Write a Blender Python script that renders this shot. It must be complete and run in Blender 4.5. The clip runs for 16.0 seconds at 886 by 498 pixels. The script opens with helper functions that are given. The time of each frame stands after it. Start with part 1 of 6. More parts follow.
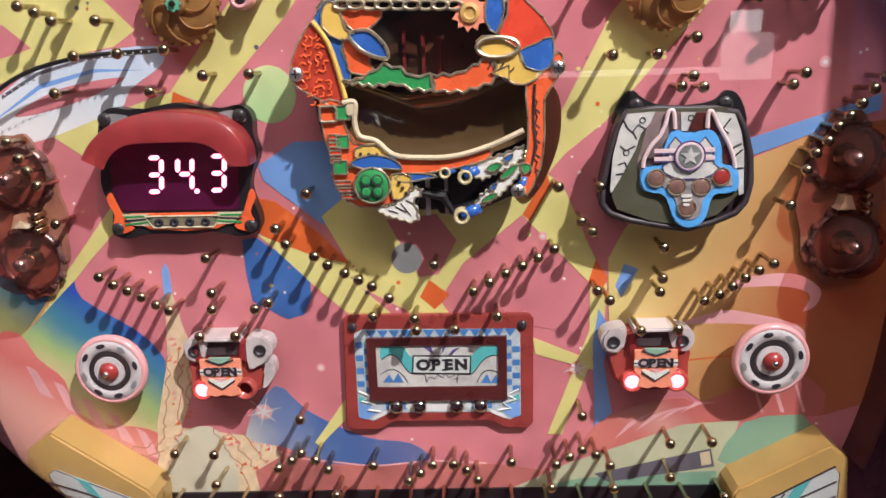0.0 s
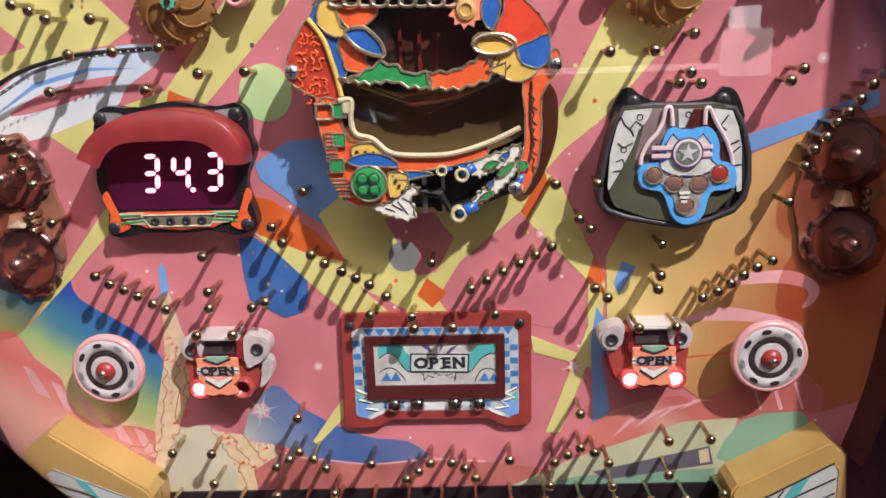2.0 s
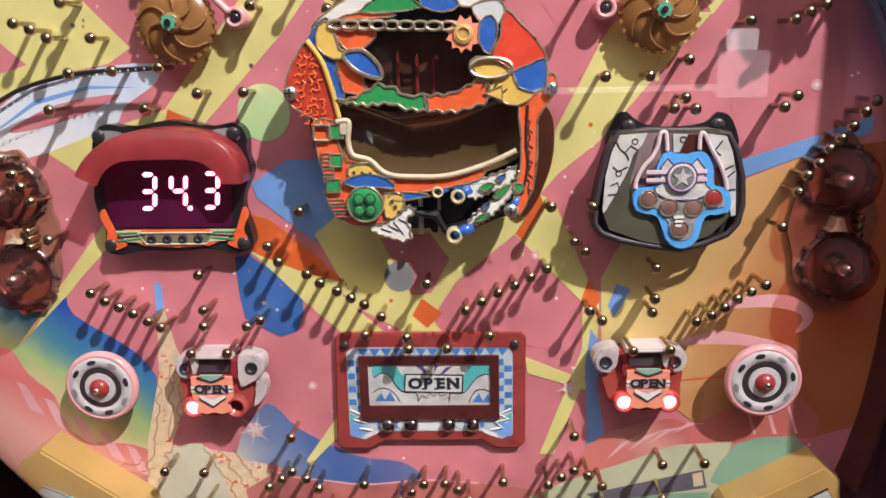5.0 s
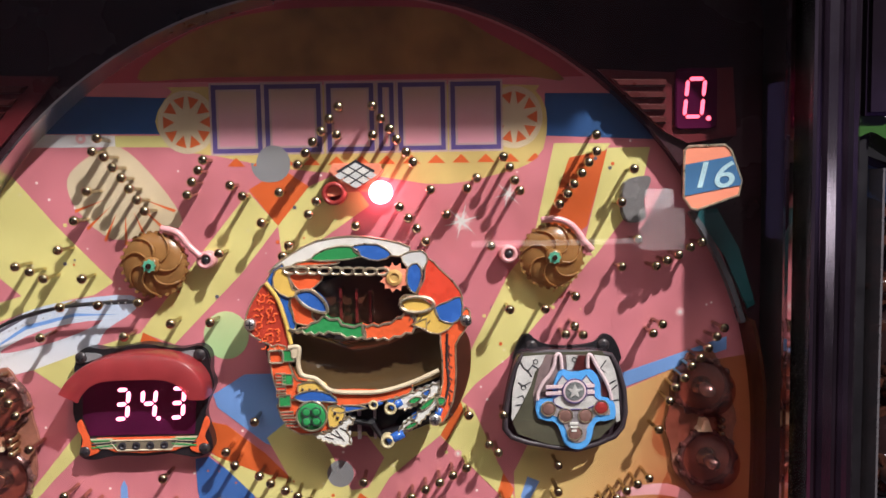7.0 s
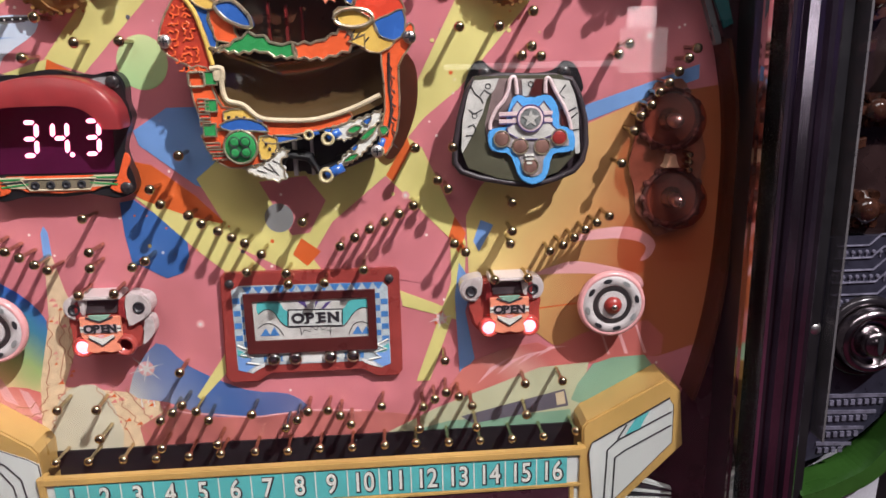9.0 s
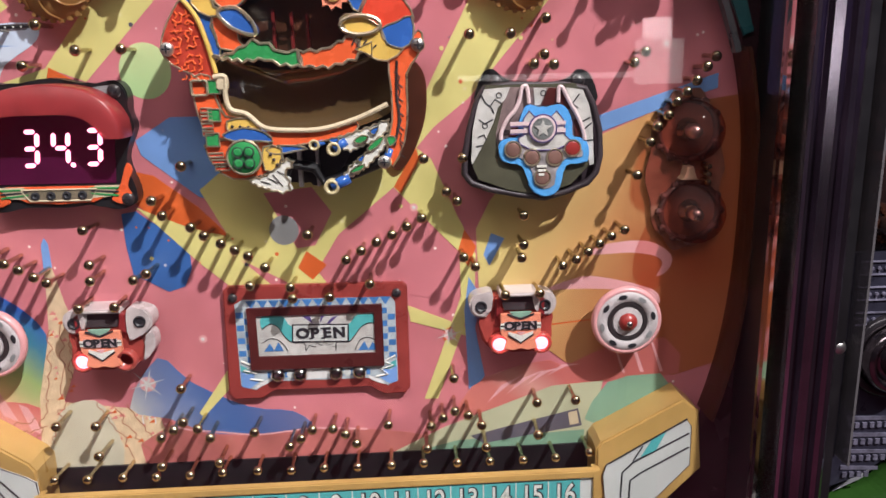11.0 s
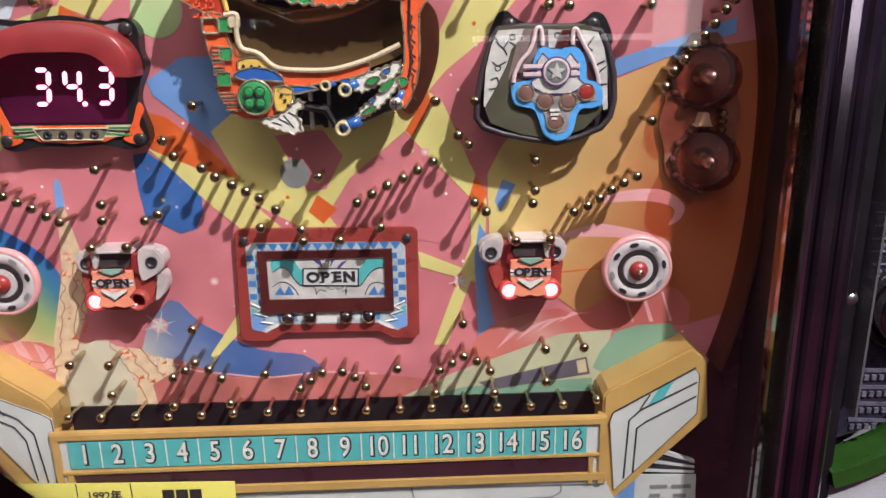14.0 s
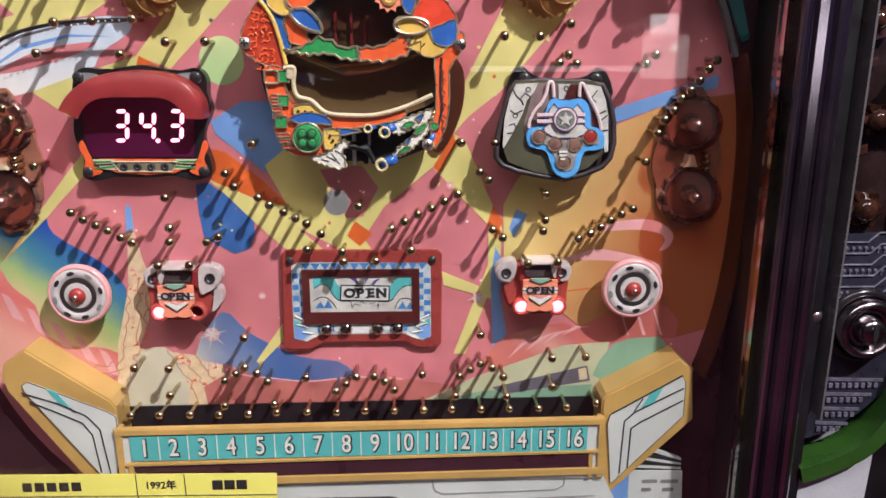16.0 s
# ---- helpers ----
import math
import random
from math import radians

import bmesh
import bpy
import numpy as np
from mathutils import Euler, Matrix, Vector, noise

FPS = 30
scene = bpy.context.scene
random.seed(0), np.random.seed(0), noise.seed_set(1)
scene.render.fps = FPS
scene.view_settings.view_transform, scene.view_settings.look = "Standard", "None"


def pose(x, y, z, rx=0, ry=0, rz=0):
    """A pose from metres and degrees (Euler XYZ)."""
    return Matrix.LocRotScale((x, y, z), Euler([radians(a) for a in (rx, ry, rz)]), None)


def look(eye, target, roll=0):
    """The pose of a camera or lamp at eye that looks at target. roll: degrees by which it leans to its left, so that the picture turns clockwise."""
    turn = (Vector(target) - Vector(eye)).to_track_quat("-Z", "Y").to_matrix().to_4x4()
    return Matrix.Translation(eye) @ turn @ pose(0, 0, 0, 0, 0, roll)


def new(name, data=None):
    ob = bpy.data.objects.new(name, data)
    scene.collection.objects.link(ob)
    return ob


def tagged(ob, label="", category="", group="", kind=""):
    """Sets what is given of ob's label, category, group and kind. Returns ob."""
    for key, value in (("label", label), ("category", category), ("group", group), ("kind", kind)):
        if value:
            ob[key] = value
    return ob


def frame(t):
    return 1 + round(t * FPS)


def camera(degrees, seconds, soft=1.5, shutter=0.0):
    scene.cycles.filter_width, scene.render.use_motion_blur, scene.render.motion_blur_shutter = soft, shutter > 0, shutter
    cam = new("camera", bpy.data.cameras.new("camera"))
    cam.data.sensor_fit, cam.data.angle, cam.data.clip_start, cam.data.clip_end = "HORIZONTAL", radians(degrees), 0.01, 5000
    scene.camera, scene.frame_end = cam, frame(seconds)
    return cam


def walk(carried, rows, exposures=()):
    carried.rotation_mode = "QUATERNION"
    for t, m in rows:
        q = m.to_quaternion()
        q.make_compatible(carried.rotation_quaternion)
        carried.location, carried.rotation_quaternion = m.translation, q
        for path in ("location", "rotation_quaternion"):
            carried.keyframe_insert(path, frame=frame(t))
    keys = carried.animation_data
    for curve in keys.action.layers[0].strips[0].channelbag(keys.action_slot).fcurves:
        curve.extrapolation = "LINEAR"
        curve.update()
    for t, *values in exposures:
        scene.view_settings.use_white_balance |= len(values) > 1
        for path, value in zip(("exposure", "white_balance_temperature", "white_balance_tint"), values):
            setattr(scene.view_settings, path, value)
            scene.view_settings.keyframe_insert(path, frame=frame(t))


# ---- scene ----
cam = camera(59.9, 16.0)
PATH = [
    (0, (0.018, -0.298, 1.276), (-0.072, 1.634, 0.767), -1.9),
    (0.5, (0.02, -0.299, 1.277), (-0.059, 1.636, 0.776), -2.0),
    (1, (0.02, -0.3, 1.279), (-0.061, 1.636, 0.785), -2.1),
    (1.5, (0.019, -0.299, 1.278), (-0.065, 1.636, 0.779), -2.0),
    (2, (0.019, -0.297, 1.276), (-0.071, 1.634, 0.76), -2.1),
    (2.5, (0.019, -0.296, 1.277), (-0.071, 1.636, 0.767), -1.9),
    (3, (0.019, -0.296, 1.276), (-0.071, 1.637, 0.769), -1.9),
    (5.5, (0.021, -0.299, 1.28), (-0.053, 1.645, 0.815), -1.1),
    (6, (0.028, -0.309, 1.293), (0.043, 1.647, 0.873), -0.1),
    (6.5, (0.03, -0.339, 1.313), (0.087, 1.645, 1.063), -0.4),
    (7, (0.028, -0.349, 1.325), (0.09, 1.644, 1.168), -1.1),
    (7.5, (0.032, -0.346, 1.324), (0.133, 1.64, 1.115), -1.0),
    (8, (0.039, -0.341, 1.316), (0.161, 1.641, 1.08), -1.3),
    (8.5, (0.042, -0.334, 1.282), (0.159, 1.616, 0.851), -1.4),
    (9, (0.043, -0.327, 1.265), (0.141, 1.602, 0.748), -1.4),
    (9.5, (0.045, -0.318, 1.259), (0.113, 1.618, 0.759), -1.1),
    (10, (0.046, -0.316, 1.261), (0.106, 1.621, 0.766), -1.4),
    (12.5, (0.045, -0.319, 1.264), (0.109, 1.623, 0.788), -1.4),
    (13, (0.046, -0.319, 1.256), (0.087, 1.6, 0.694), -1.0),
    (13.5, (0.045, -0.318, 1.254), (0.076, 1.592, 0.662), -0.6),
    (14, (0.046, -0.319, 1.254), (0.075, 1.598, 0.687), -0.9),
    (14.5, (0.04, -0.335, 1.256), (0.08, 1.582, 0.687), -0.3),
    (15, (0.031, -0.374, 1.267), (0.09, 1.556, 0.746), -0.3),
    (15.5, (0.03, -0.365, 1.265), (0.073, 1.564, 0.741), -0.1),
    (16, (0.029, -0.365, 1.268), (0.091, 1.566, 0.751), 0.0),
]
walk(cam, [(t, look(eye, target, roll)) for t, eye, target, roll in PATH])

# ---- world and lights ----
world = bpy.data.worlds.new("world")
scene.world = world
world.use_nodes = True
world.node_tree.nodes["Background"].inputs[0].default_value = (0.02, 0.02, 0.025, 1)
world.node_tree.nodes["Background"].inputs[1].default_value = 0.3
scene.view_settings.exposure = 0.0

spot = bpy.data.lights.new("ceiling_spot_light", "SPOT")
spot.energy, spot.color, spot.shadow_soft_size = 820, (1.0, 0.96, 0.97), 0.045
spot.spot_size, spot.spot_blend = radians(25), 1.0
SPOT_AT = (1.38, -1.60, 3.54)
new("ceiling_spot_light", spot).matrix_world = look(SPOT_AT, (-0.12, 0, 1.36))
# Unseen area lamp, added as soft fill for the shadows.
hall = bpy.data.lights.new("hall_fill_light", "AREA")
hall.energy, hall.color, hall.shape, hall.size, hall.size_y = 60, (1.0, 0.95, 0.96), "RECTANGLE", 2.4, 1.0
new("hall_fill_light", hall).matrix_world = look((-0.7, -1.7, 3.84), (-0.7, -1.7, 0))


# ---- materials ----
def nodes_of(name):
    m = bpy.data.materials.new(name)
    m.use_nodes = True
    t = m.node_tree
    return m, t, t.nodes["Principled BSDF"]


def noise_at(t, scale, detail=4):
    co = t.nodes.new("ShaderNodeTexCoord")
    n = t.nodes.new("ShaderNodeTexNoise")
    n.inputs["Scale"].default_value, n.inputs["Detail"].default_value = scale, detail
    t.links.new(co.outputs["Object"], n.inputs["Vector"])
    return n


def ramp_of(t, source, stops):
    r = t.nodes.new("ShaderNodeValToRGB")
    while len(r.color_ramp.elements) < len(stops):
        r.color_ramp.elements.new(0.5)
    for e, (p, c) in zip(r.color_ramp.elements, stops):
        e.position, e.color = p, (*c, 1)
    t.links.new(source, r.inputs[0])
    return r


def surface(name, rgb, rough=0.4, metal=0.0, vary=0.18, scale=60, bump=0.0, grain=900, coat=0.0, specks=0.0, wear=0.0):
    """A plain surface with large blotches, fine grain, uneven gloss and, for prints, pale specks."""
    m, t, b = nodes_of(name)
    lo, hi = tuple(c * (1 - vary) for c in rgb), tuple(min(1, c * (1 + vary * 0.6)) for c in rgb)
    n = noise_at(t, scale)
    col = ramp_of(t, n.outputs[0], [(0.3, lo), (0.7, hi)]).outputs[0]
    fine = noise_at(t, grain, 2)
    if vary:
        mix = t.nodes.new("ShaderNodeMixRGB")
        mix.blend_type, mix.inputs[0].default_value = "MULTIPLY", 0.35
        t.links.new(col, mix.inputs[1])
        t.links.new(ramp_of(t, fine.outputs[0], [(0.25, (0.7, 0.7, 0.7)), (0.6, (1, 1, 1))]).outputs[0], mix.inputs[2])
        col = mix.outputs[0]
    if wear:
        rub = t.nodes.new("ShaderNodeMixRGB")
        rub.blend_type, rub.inputs[0].default_value = "MULTIPLY", wear
        t.links.new(col, rub.inputs[1])
        t.links.new(ramp_of(t, noise_at(t, 24, 9).outputs[0], [(0.36, (0.62, 0.60, 0.52)), (0.52, (1, 1, 1)), (0.68, (1, 0.97, 0.95))]).outputs[0], rub.inputs[2])
        col = rub.outputs[0]
    if specks:
        co, v = t.nodes.new("ShaderNodeTexCoord"), t.nodes.new("ShaderNodeTexVoronoi")
        v.inputs["Scale"].default_value = 95
        t.links.new(co.outputs["Object"], v.inputs["Vector"])
        dot = ramp_of(t, v.outputs["Distance"], [(0.045, (specks,) * 3), (0.075, (0, 0, 0))])
        add = t.nodes.new("ShaderNodeMixRGB")
        t.links.new(dot.outputs[0], add.inputs[0])
        t.links.new(col, add.inputs[1])
        add.inputs[2].default_value = (0.85, 0.75, 0.7, 1)
        col = add.outputs[0]
    t.links.new(col, b.inputs["Base Color"])
    r = ramp_of(t, n.outputs[0], [(0.2, (rough * 0.75,) * 3), (0.8, (min(1, rough * 1.3),) * 3)])
    t.links.new(r.outputs[0], b.inputs["Roughness"])
    b.inputs["Metallic"].default_value, b.inputs["Coat Weight"].default_value = metal, coat
    if bump:
        k = t.nodes.new("ShaderNodeBump")
        k.inputs["Strength"].default_value, k.inputs["Distance"].default_value = bump, 0.0006
        t.links.new(fine.outputs[0], k.inputs["Height"])
        t.links.new(k.outputs[0], b.inputs["Normal"])
    return m


def printed(name, rgb, specks=0.0, vary=0.12):
    return surface(name, rgb, 0.38, 0, vary, 45, 0.03, 1400, 0.15, specks, 0.4)


def faded(name, stops, way):
    """A print whose colour runs through stops along a direction (in metres, x and z)."""
    m, t, b = nodes_of(name)
    co, dot, n = t.nodes.new("ShaderNodeTexCoord"), t.nodes.new("ShaderNodeVectorMath"), noise_at(t, 70)
    dot.operation = "DOT_PRODUCT"
    dot.inputs[1].default_value = (way[0], 0, way[1])
    t.links.new(co.outputs["Object"], dot.inputs[0])
    add, wob = t.nodes.new("ShaderNodeMath"), t.nodes.new("ShaderNodeMath")
    wob.operation, wob.inputs[1].default_value = "MULTIPLY_ADD", 0.25
    t.links.new(n.outputs[0], wob.inputs[0])
    wob.inputs[2].default_value = way[2] - 1.2 * way[1] - 0.125
    t.links.new(dot.outputs["Value"], add.inputs[0])
    t.links.new(wob.outputs[0], add.inputs[1])
    t.links.new(ramp_of(t, add.outputs[0], stops).outputs[0], b.inputs["Base Color"])
    b.inputs["Roughness"].default_value = 0.38
    return m


def glowing(name, rgb, strength, base=(0.1, 0.01, 0.02)):
    m, t, b = nodes_of(name)
    b.inputs["Base Color"].default_value = (*base, 1)
    b.inputs["Emission Color"].default_value = (*rgb, 1)
    b.inputs["Emission Strength"].default_value = strength
    return m


def clear(name, rgb, see=0.6, rough=0.12):
    """Coloured see-through plastic: a tinted pass-through under a glossy coloured body."""
    m, t, b = nodes_of(name)
    n = noise_at(t, 120)
    t.links.new(ramp_of(t, n.outputs[0], [(0.3, tuple(c * 0.75 for c in rgb)), (0.7, rgb)]).outputs[0], b.inputs["Base Color"])
    b.inputs["Roughness"].default_value, b.inputs["Coat Weight"].default_value = rough, 0.5
    tr, mix = t.nodes.new("ShaderNodeBsdfTransparent"), t.nodes.new("ShaderNodeMixShader")
    tr.inputs[0].default_value = (*[min(1, c * 1.2 + 0.08) for c in rgb], 1)
    mix.inputs[0].default_value = see
    t.links.new(b.outputs[0], mix.inputs[1])
    t.links.new(tr.outputs[0], mix.inputs[2])
    t.links.new(mix.outputs[0], t.nodes["Material Output"].inputs[0])
    return m


def pane_glass(name):
    m, t, b = nodes_of(name)
    tr, gl, mix, fr = (t.nodes.new("ShaderNode" + k) for k in ("BsdfTransparent", "BsdfGlossy", "MixShader", "Fresnel"))
    tr.inputs[0].default_value, gl.inputs["Roughness"].default_value = (0.97, 0.98, 0.97, 1), 0.004
    fr.inputs[0].default_value = 1.5
    t.links.new(fr.outputs[0], mix.inputs[0])
    t.links.new(tr.outputs[0], mix.inputs[1])
    t.links.new(gl.outputs[0], mix.inputs[2])
    t.links.new(mix.outputs[0], t.nodes["Material Output"].inputs[0])
    return m


PINK = printed("pink_print", (0.55, 0.175, 0.205), 0.8)
PINK_PALE = printed("pale_pink_print", (0.72, 0.36, 0.38), 0.4)
YELLOW = printed("yellow_print", (0.62, 0.555, 0.21), 0.3)
CREAM = printed("cream_print", (0.58, 0.47, 0.32))
ORANGE = printed("orange_print", (0.60, 0.11, 0.025))
# Yellow-to-orange print; its dark right end also carries the door frame's shadow.
TAN = faded("tan_shade_print", [(0.0, (0.58, 0.50, 0.19)), (0.45, (0.54, 0.34, 0.135)), (1.0, (0.36, 0.10, 0.04))], (12.0, -4.0, -0.85))
BLUE = printed("blue_print", (0.04, 0.12, 0.36), 0.5)
SKY = printed("sky_blue_print", (0.16, 0.30, 0.62), 0.3)
NAVY = printed("navy_print", (0.02, 0.07, 0.20))
SEA = faded("sea_print", [(0.0, (0.62, 0.45, 0.25)), (0.22, (0.30, 0.42, 0.16)), (0.45, (0.05, 0.20, 0.30)), (0.7, (0.02, 0.07, 0.36)), (1.0, (0.02, 0.06, 0.34))], (9.0, 13.0, 2.25))
RED_ROCK = faded("rock_print", [(0.0, (0.64, 0.30, 0.25)), (0.45, (0.56, 0.14, 0.13)), (1.0, (0.64, 0.22, 0.20))], (14.0, 22.0, 4.0))
RED_ROCK_EAST = faded("east_rock_print", [(0.0, (0.50, 0.15, 0.13)), (0.5, (0.55, 0.26, 0.23)), (1.0, (0.46, 0.12, 0.11))], (30.0, 40.0, 0.9))
SHORE = printed("shore_print", (0.50, 0.15, 0.14), 0.0, 0.35)
MOTTLED = surface("mottled_rock_print", (0.66, 0.49, 0.32), 0.4, 0, 0.2, 260, 0.05, 1500)
TEAL_PRINT = printed("green_print", (0.20, 0.35, 0.25))
PALE_GREEN = faded("pale_green_print", [(0.0, (0.30, 0.48, 0.22)), (1.0, (0.62, 0.60, 0.32))], (0, 22.0, -1.0))
GREY = printed("grey_print", (0.22, 0.22, 0.23))
SLATE = printed("slate_print", (0.11, 0.10, 0.13))
COMET = faded("comet_print", [(0.0, (0.62, 0.60, 0.62)), (0.5, (0.50, 0.56, 0.66)), (1.0, (0.36, 0.45, 0.66))], (4.0, 20.0, -0.4))
WHITE = printed("white_print", (0.66, 0.64, 0.64))
INK = surface("black_ink", (0.02, 0.02, 0.025), 0.4)
BRASS = surface("brass", (0.62, 0.50, 0.32), 0.2, 1.0, 0.25, 300, 0.05)
CHROME = surface("chrome", (0.76, 0.73, 0.72), 0.3, 1.0, 0.15, 90)
# Door metals: the dark tone and violet tint stand for what the polish reflects.
FRAME_DARK = surface("dark_reflection_metal", (0.10, 0.07, 0.10), 0.16, 0.9, 0.4, 25)
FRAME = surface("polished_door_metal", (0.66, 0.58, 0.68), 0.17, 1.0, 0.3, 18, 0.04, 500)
FRAME_SIDE = surface("mirror_door_metal", (0.72, 0.68, 0.66), 0.10, 1.0, 0.1, 30)
SILVER = surface("worn_gilt_trim", (0.70, 0.60, 0.44), 0.3, 0.85, 0.35, 250, 0.15)
CREAM_PAINT = surface("cream_paint", (0.56, 0.46, 0.32), 0.3, 0, 0.15, 120, 0.05, 700, 0.3)
BLACK = surface("black_plastic", (0.012, 0.011, 0.013), 0.35, 0, 0.3)
DARK = surface("dark_plastic", (0.035, 0.028, 0.03), 0.3, 0, 0.3)
BROWN = surface("brown_gloss_plastic", (0.075, 0.046, 0.020), 0.10, 0, 0.25, 40, 0, 900, 0.6)
WINE = surface("wine_plastic", (0.12, 0.012, 0.012), 0.3)
OLIVE = surface("olive_smoke_plastic", (0.080, 0.076, 0.052), 0.2, 0, 0.3, 80)
RED = surface("red_plastic", (0.29, 0.030, 0.027), 0.3, 0, 0.15, 80, 0, 900, 0.3)
RED_DEEP = surface("deep_red_plastic", (0.072, 0.014, 0.013), 0.3, 0, 0.2)
VERMILION = surface("vermilion_paint", (0.72, 0.11, 0.035), 0.28, 0, 0.14, 120, 0.06, 700, 0.3)
SCARLET = surface("scarlet_paint", (0.65, 0.06, 0.03), 0.28, 0, 0.14, 120, 0.06, 700, 0.3)
ENAMEL_BLUE = surface("blue_paint", (0.03, 0.11, 0.40), 0.25, 0, 0.15, 120, 0.05, 700, 0.3)
ENAMEL_GREEN = surface("green_paint", (0.03, 0.25, 0.075), 0.25, 0, 0.15, 120, 0.05, 700, 0.3)
ENAMEL_YELLOW = surface("yellow_paint", (0.66, 0.43, 0.10), 0.3, 0, 0.15, 120, 0.05, 700, 0.3)
ENAMEL_WHITE = surface("white_paint", (0.64, 0.62, 0.58), 0.3, 0, 0.1, 150, 0.1, 500, 0.2)
SALMON = surface("salmon_paint", (0.78, 0.26, 0.16), 0.35, 0, 0.1)
BABY_BLUE = surface("bright_blue_plastic", (0.09, 0.33, 0.70), 0.25, 0, 0.1, 90, 0, 900, 0.3)
PEARL = surface("white_plastic", (0.50, 0.45, 0.46), 0.28, 0, 0.12, 60, 0, 900, 0.3)
PALE = surface("pale_grey_panel", (0.52, 0.53, 0.52), 0.35, 0, 0.1, 40)
GOLD = surface("ochre_gold_plastic", (0.46, 0.28, 0.09), 0.32, 0, 0.18, 35, 0.05, 500, 0.3)
TURQ = surface("turquoise_print", (0.08, 0.38, 0.39), 0.35, 0, 0.1)
AMBER = clear("amber_plastic", (0.42, 0.21, 0.07), 0.42, 0.25)
RED_CLEAR = clear("red_clear_plastic", (0.40, 0.045, 0.05), 0.38, 0.3)
ROSE_CLEAR = clear("rose_dome", (0.62, 0.42, 0.40), 0.98, 0.05)
ROSE_SILVER = surface("rose_silvered_plastic", (0.22, 0.11, 0.10), 0.25, 0.5, 0.5, 160, 0.3, 400)
POCKET_RED = clear("pocket_red_plastic", (0.50, 0.085, 0.07), 0.30, 0.25)
GATE_RED = surface("gate_red_plastic", (0.27, 0.042, 0.036), 0.3, 0, 0.2, 80, 0.1, 700, 0.3)
EAR_WHITE = surface("yellowed_white_plastic", (0.50, 0.43, 0.43), 0.3, 0, 0.25, 70, 0.1, 700, 0.3)
WORN_GREY = surface("worn_grey_print", (0.50, 0.48, 0.46), 0.35, 0, 0.25, 160, 0.15, 600)
RAIL_CLEAR = clear("smoked_rail_plastic", (0.22, 0.075, 0.045), 0.7, 0.15)
PINK_PLASTIC = surface("pink_plastic", (0.70, 0.33, 0.34), 0.3)
# Purple base stands for the glow of lit figures on smoked glass.
SCREEN = surface("glow_tinted_display_glass", (0.070, 0.006, 0.032), 0.1, 0, 0.2, 60, 0, 900, 0.5)
LED = glowing("lit_red_segment", (1.0, 0.30, 0.48), 5.0)
LED_RED = glowing("lit_crimson_segment", (1.0, 0.10, 0.17), 4.0)
LAMP_ON = glowing("lit_red_lamp", (1.0, 0.25, 0.32), 14.0)
LABEL_YELLOW = surface("yellow_paper", (0.80, 0.72, 0.16), 0.6, 0, 0.06)
GREEN_RIM = surface("green_plastic", (0.03, 0.09, 0.016), 0.3, 0, 0.2, 60, 0.1, 600, 0.3)
STEEL_PRINT = surface("grey_relief", (0.19, 0.18, 0.25), 0.35, 0.3, 0.4, 300, 0.2)
GLASS = pane_glass("door_glass")
FLOOR = surface("wine_carpet", (0.24, 0.045, 0.10), 0.9, 0, 0.4, 12, 0.3, 200)
BORDER_BLUE = surface("border_blue_print", (0.05, 0.17, 0.42), 0.35, 0, 0.2, 200)
WALL = surface("dim_wall_paint", (0.12, 0.10, 0.14), 0.7, 0, 0.2, 3, 0.1, 60)


# ---- shape helpers, in millimetres on the board: x right, z up from its middle, d off the board ----
Z0 = 1.2


def at(x, z, d=0.0):
    return Vector((x / 1000, -d / 1000, Z0 + z / 1000))


def thing(name, x, z, label, category, group="", kind="", d=0.0):
    e = new(name)
    e.matrix_world = Matrix.Translation(at(x, z, d))
    e.empty_display_size = 0.01
    return tagged(e, label, category, group, kind)


def part(name, bm, mat, parent=None, label="", smooth=False):
    bmesh.ops.recalc_face_normals(bm, faces=bm.faces)
    if smooth:
        for f in bm.faces:
            f.smooth = True
    me = bpy.data.meshes.new(name)
    bm.to_mesh(me)
    bm.free()
    me.materials.append(mat)
    ob = new(name, me)
    if parent:
        ob.parent = parent
        ob.matrix_parent_inverse = Matrix.Translation(parent_place(parent)).inverted()
    return tagged(ob, label)


def parent_place(p):
    return Vector((0, 0, 0)) if p.type == "MESH" else p.location


def prism(poly, d0, d1, bevel=0.0, bm=None):
    """A flat polygon (x, z) made solid from d0 off the board to d1."""
    bm = bm or bmesh.new()
    lo, hi = [bm.verts.new(at(x, z, d0)) for x, z in poly], [bm.verts.new(at(x, z, d1)) for x, z in poly]
    top = bm.faces.new(hi)
    bm.faces.new(lo[::-1])
    n = len(poly)
    for i in range(n):
        bm.faces.new((lo[i], lo[(i + 1) % n], hi[(i + 1) % n], hi[i]))
    if bevel:
        bmesh.ops.bevel(bm, geom=list(top.edges), offset=bevel / 1000, segments=2, affect="EDGES", clamp_overlap=True)
    return bm


def oval(x, z, rx, rz=None, n=32, a0=0, a1=360):
    rz = rx if rz is None else rz
    full = a1 - a0 >= 360
    return [(x + rx * math.cos(radians(a0 + (a1 - a0) * i / (n if full else n - 1))), z + rz * math.sin(radians(a0 + (a1 - a0) * i / (n if full else n - 1)))) for i in range(n)]


def rect(x0, z0, x1, z1):
    return [(x0, z0), (x1, z0), (x1, z1), (x0, z1)]


def rounded(x0, z0, x1, z1, r, n=5):
    return [p for cx, cz, a in ((x1 - r, z0 + r, -90), (x1 - r, z1 - r, 0), (x0 + r, z1 - r, 90), (x0 + r, z0 + r, 180)) for p in oval(cx, cz, r, n=n, a0=a, a1=a + 90)]


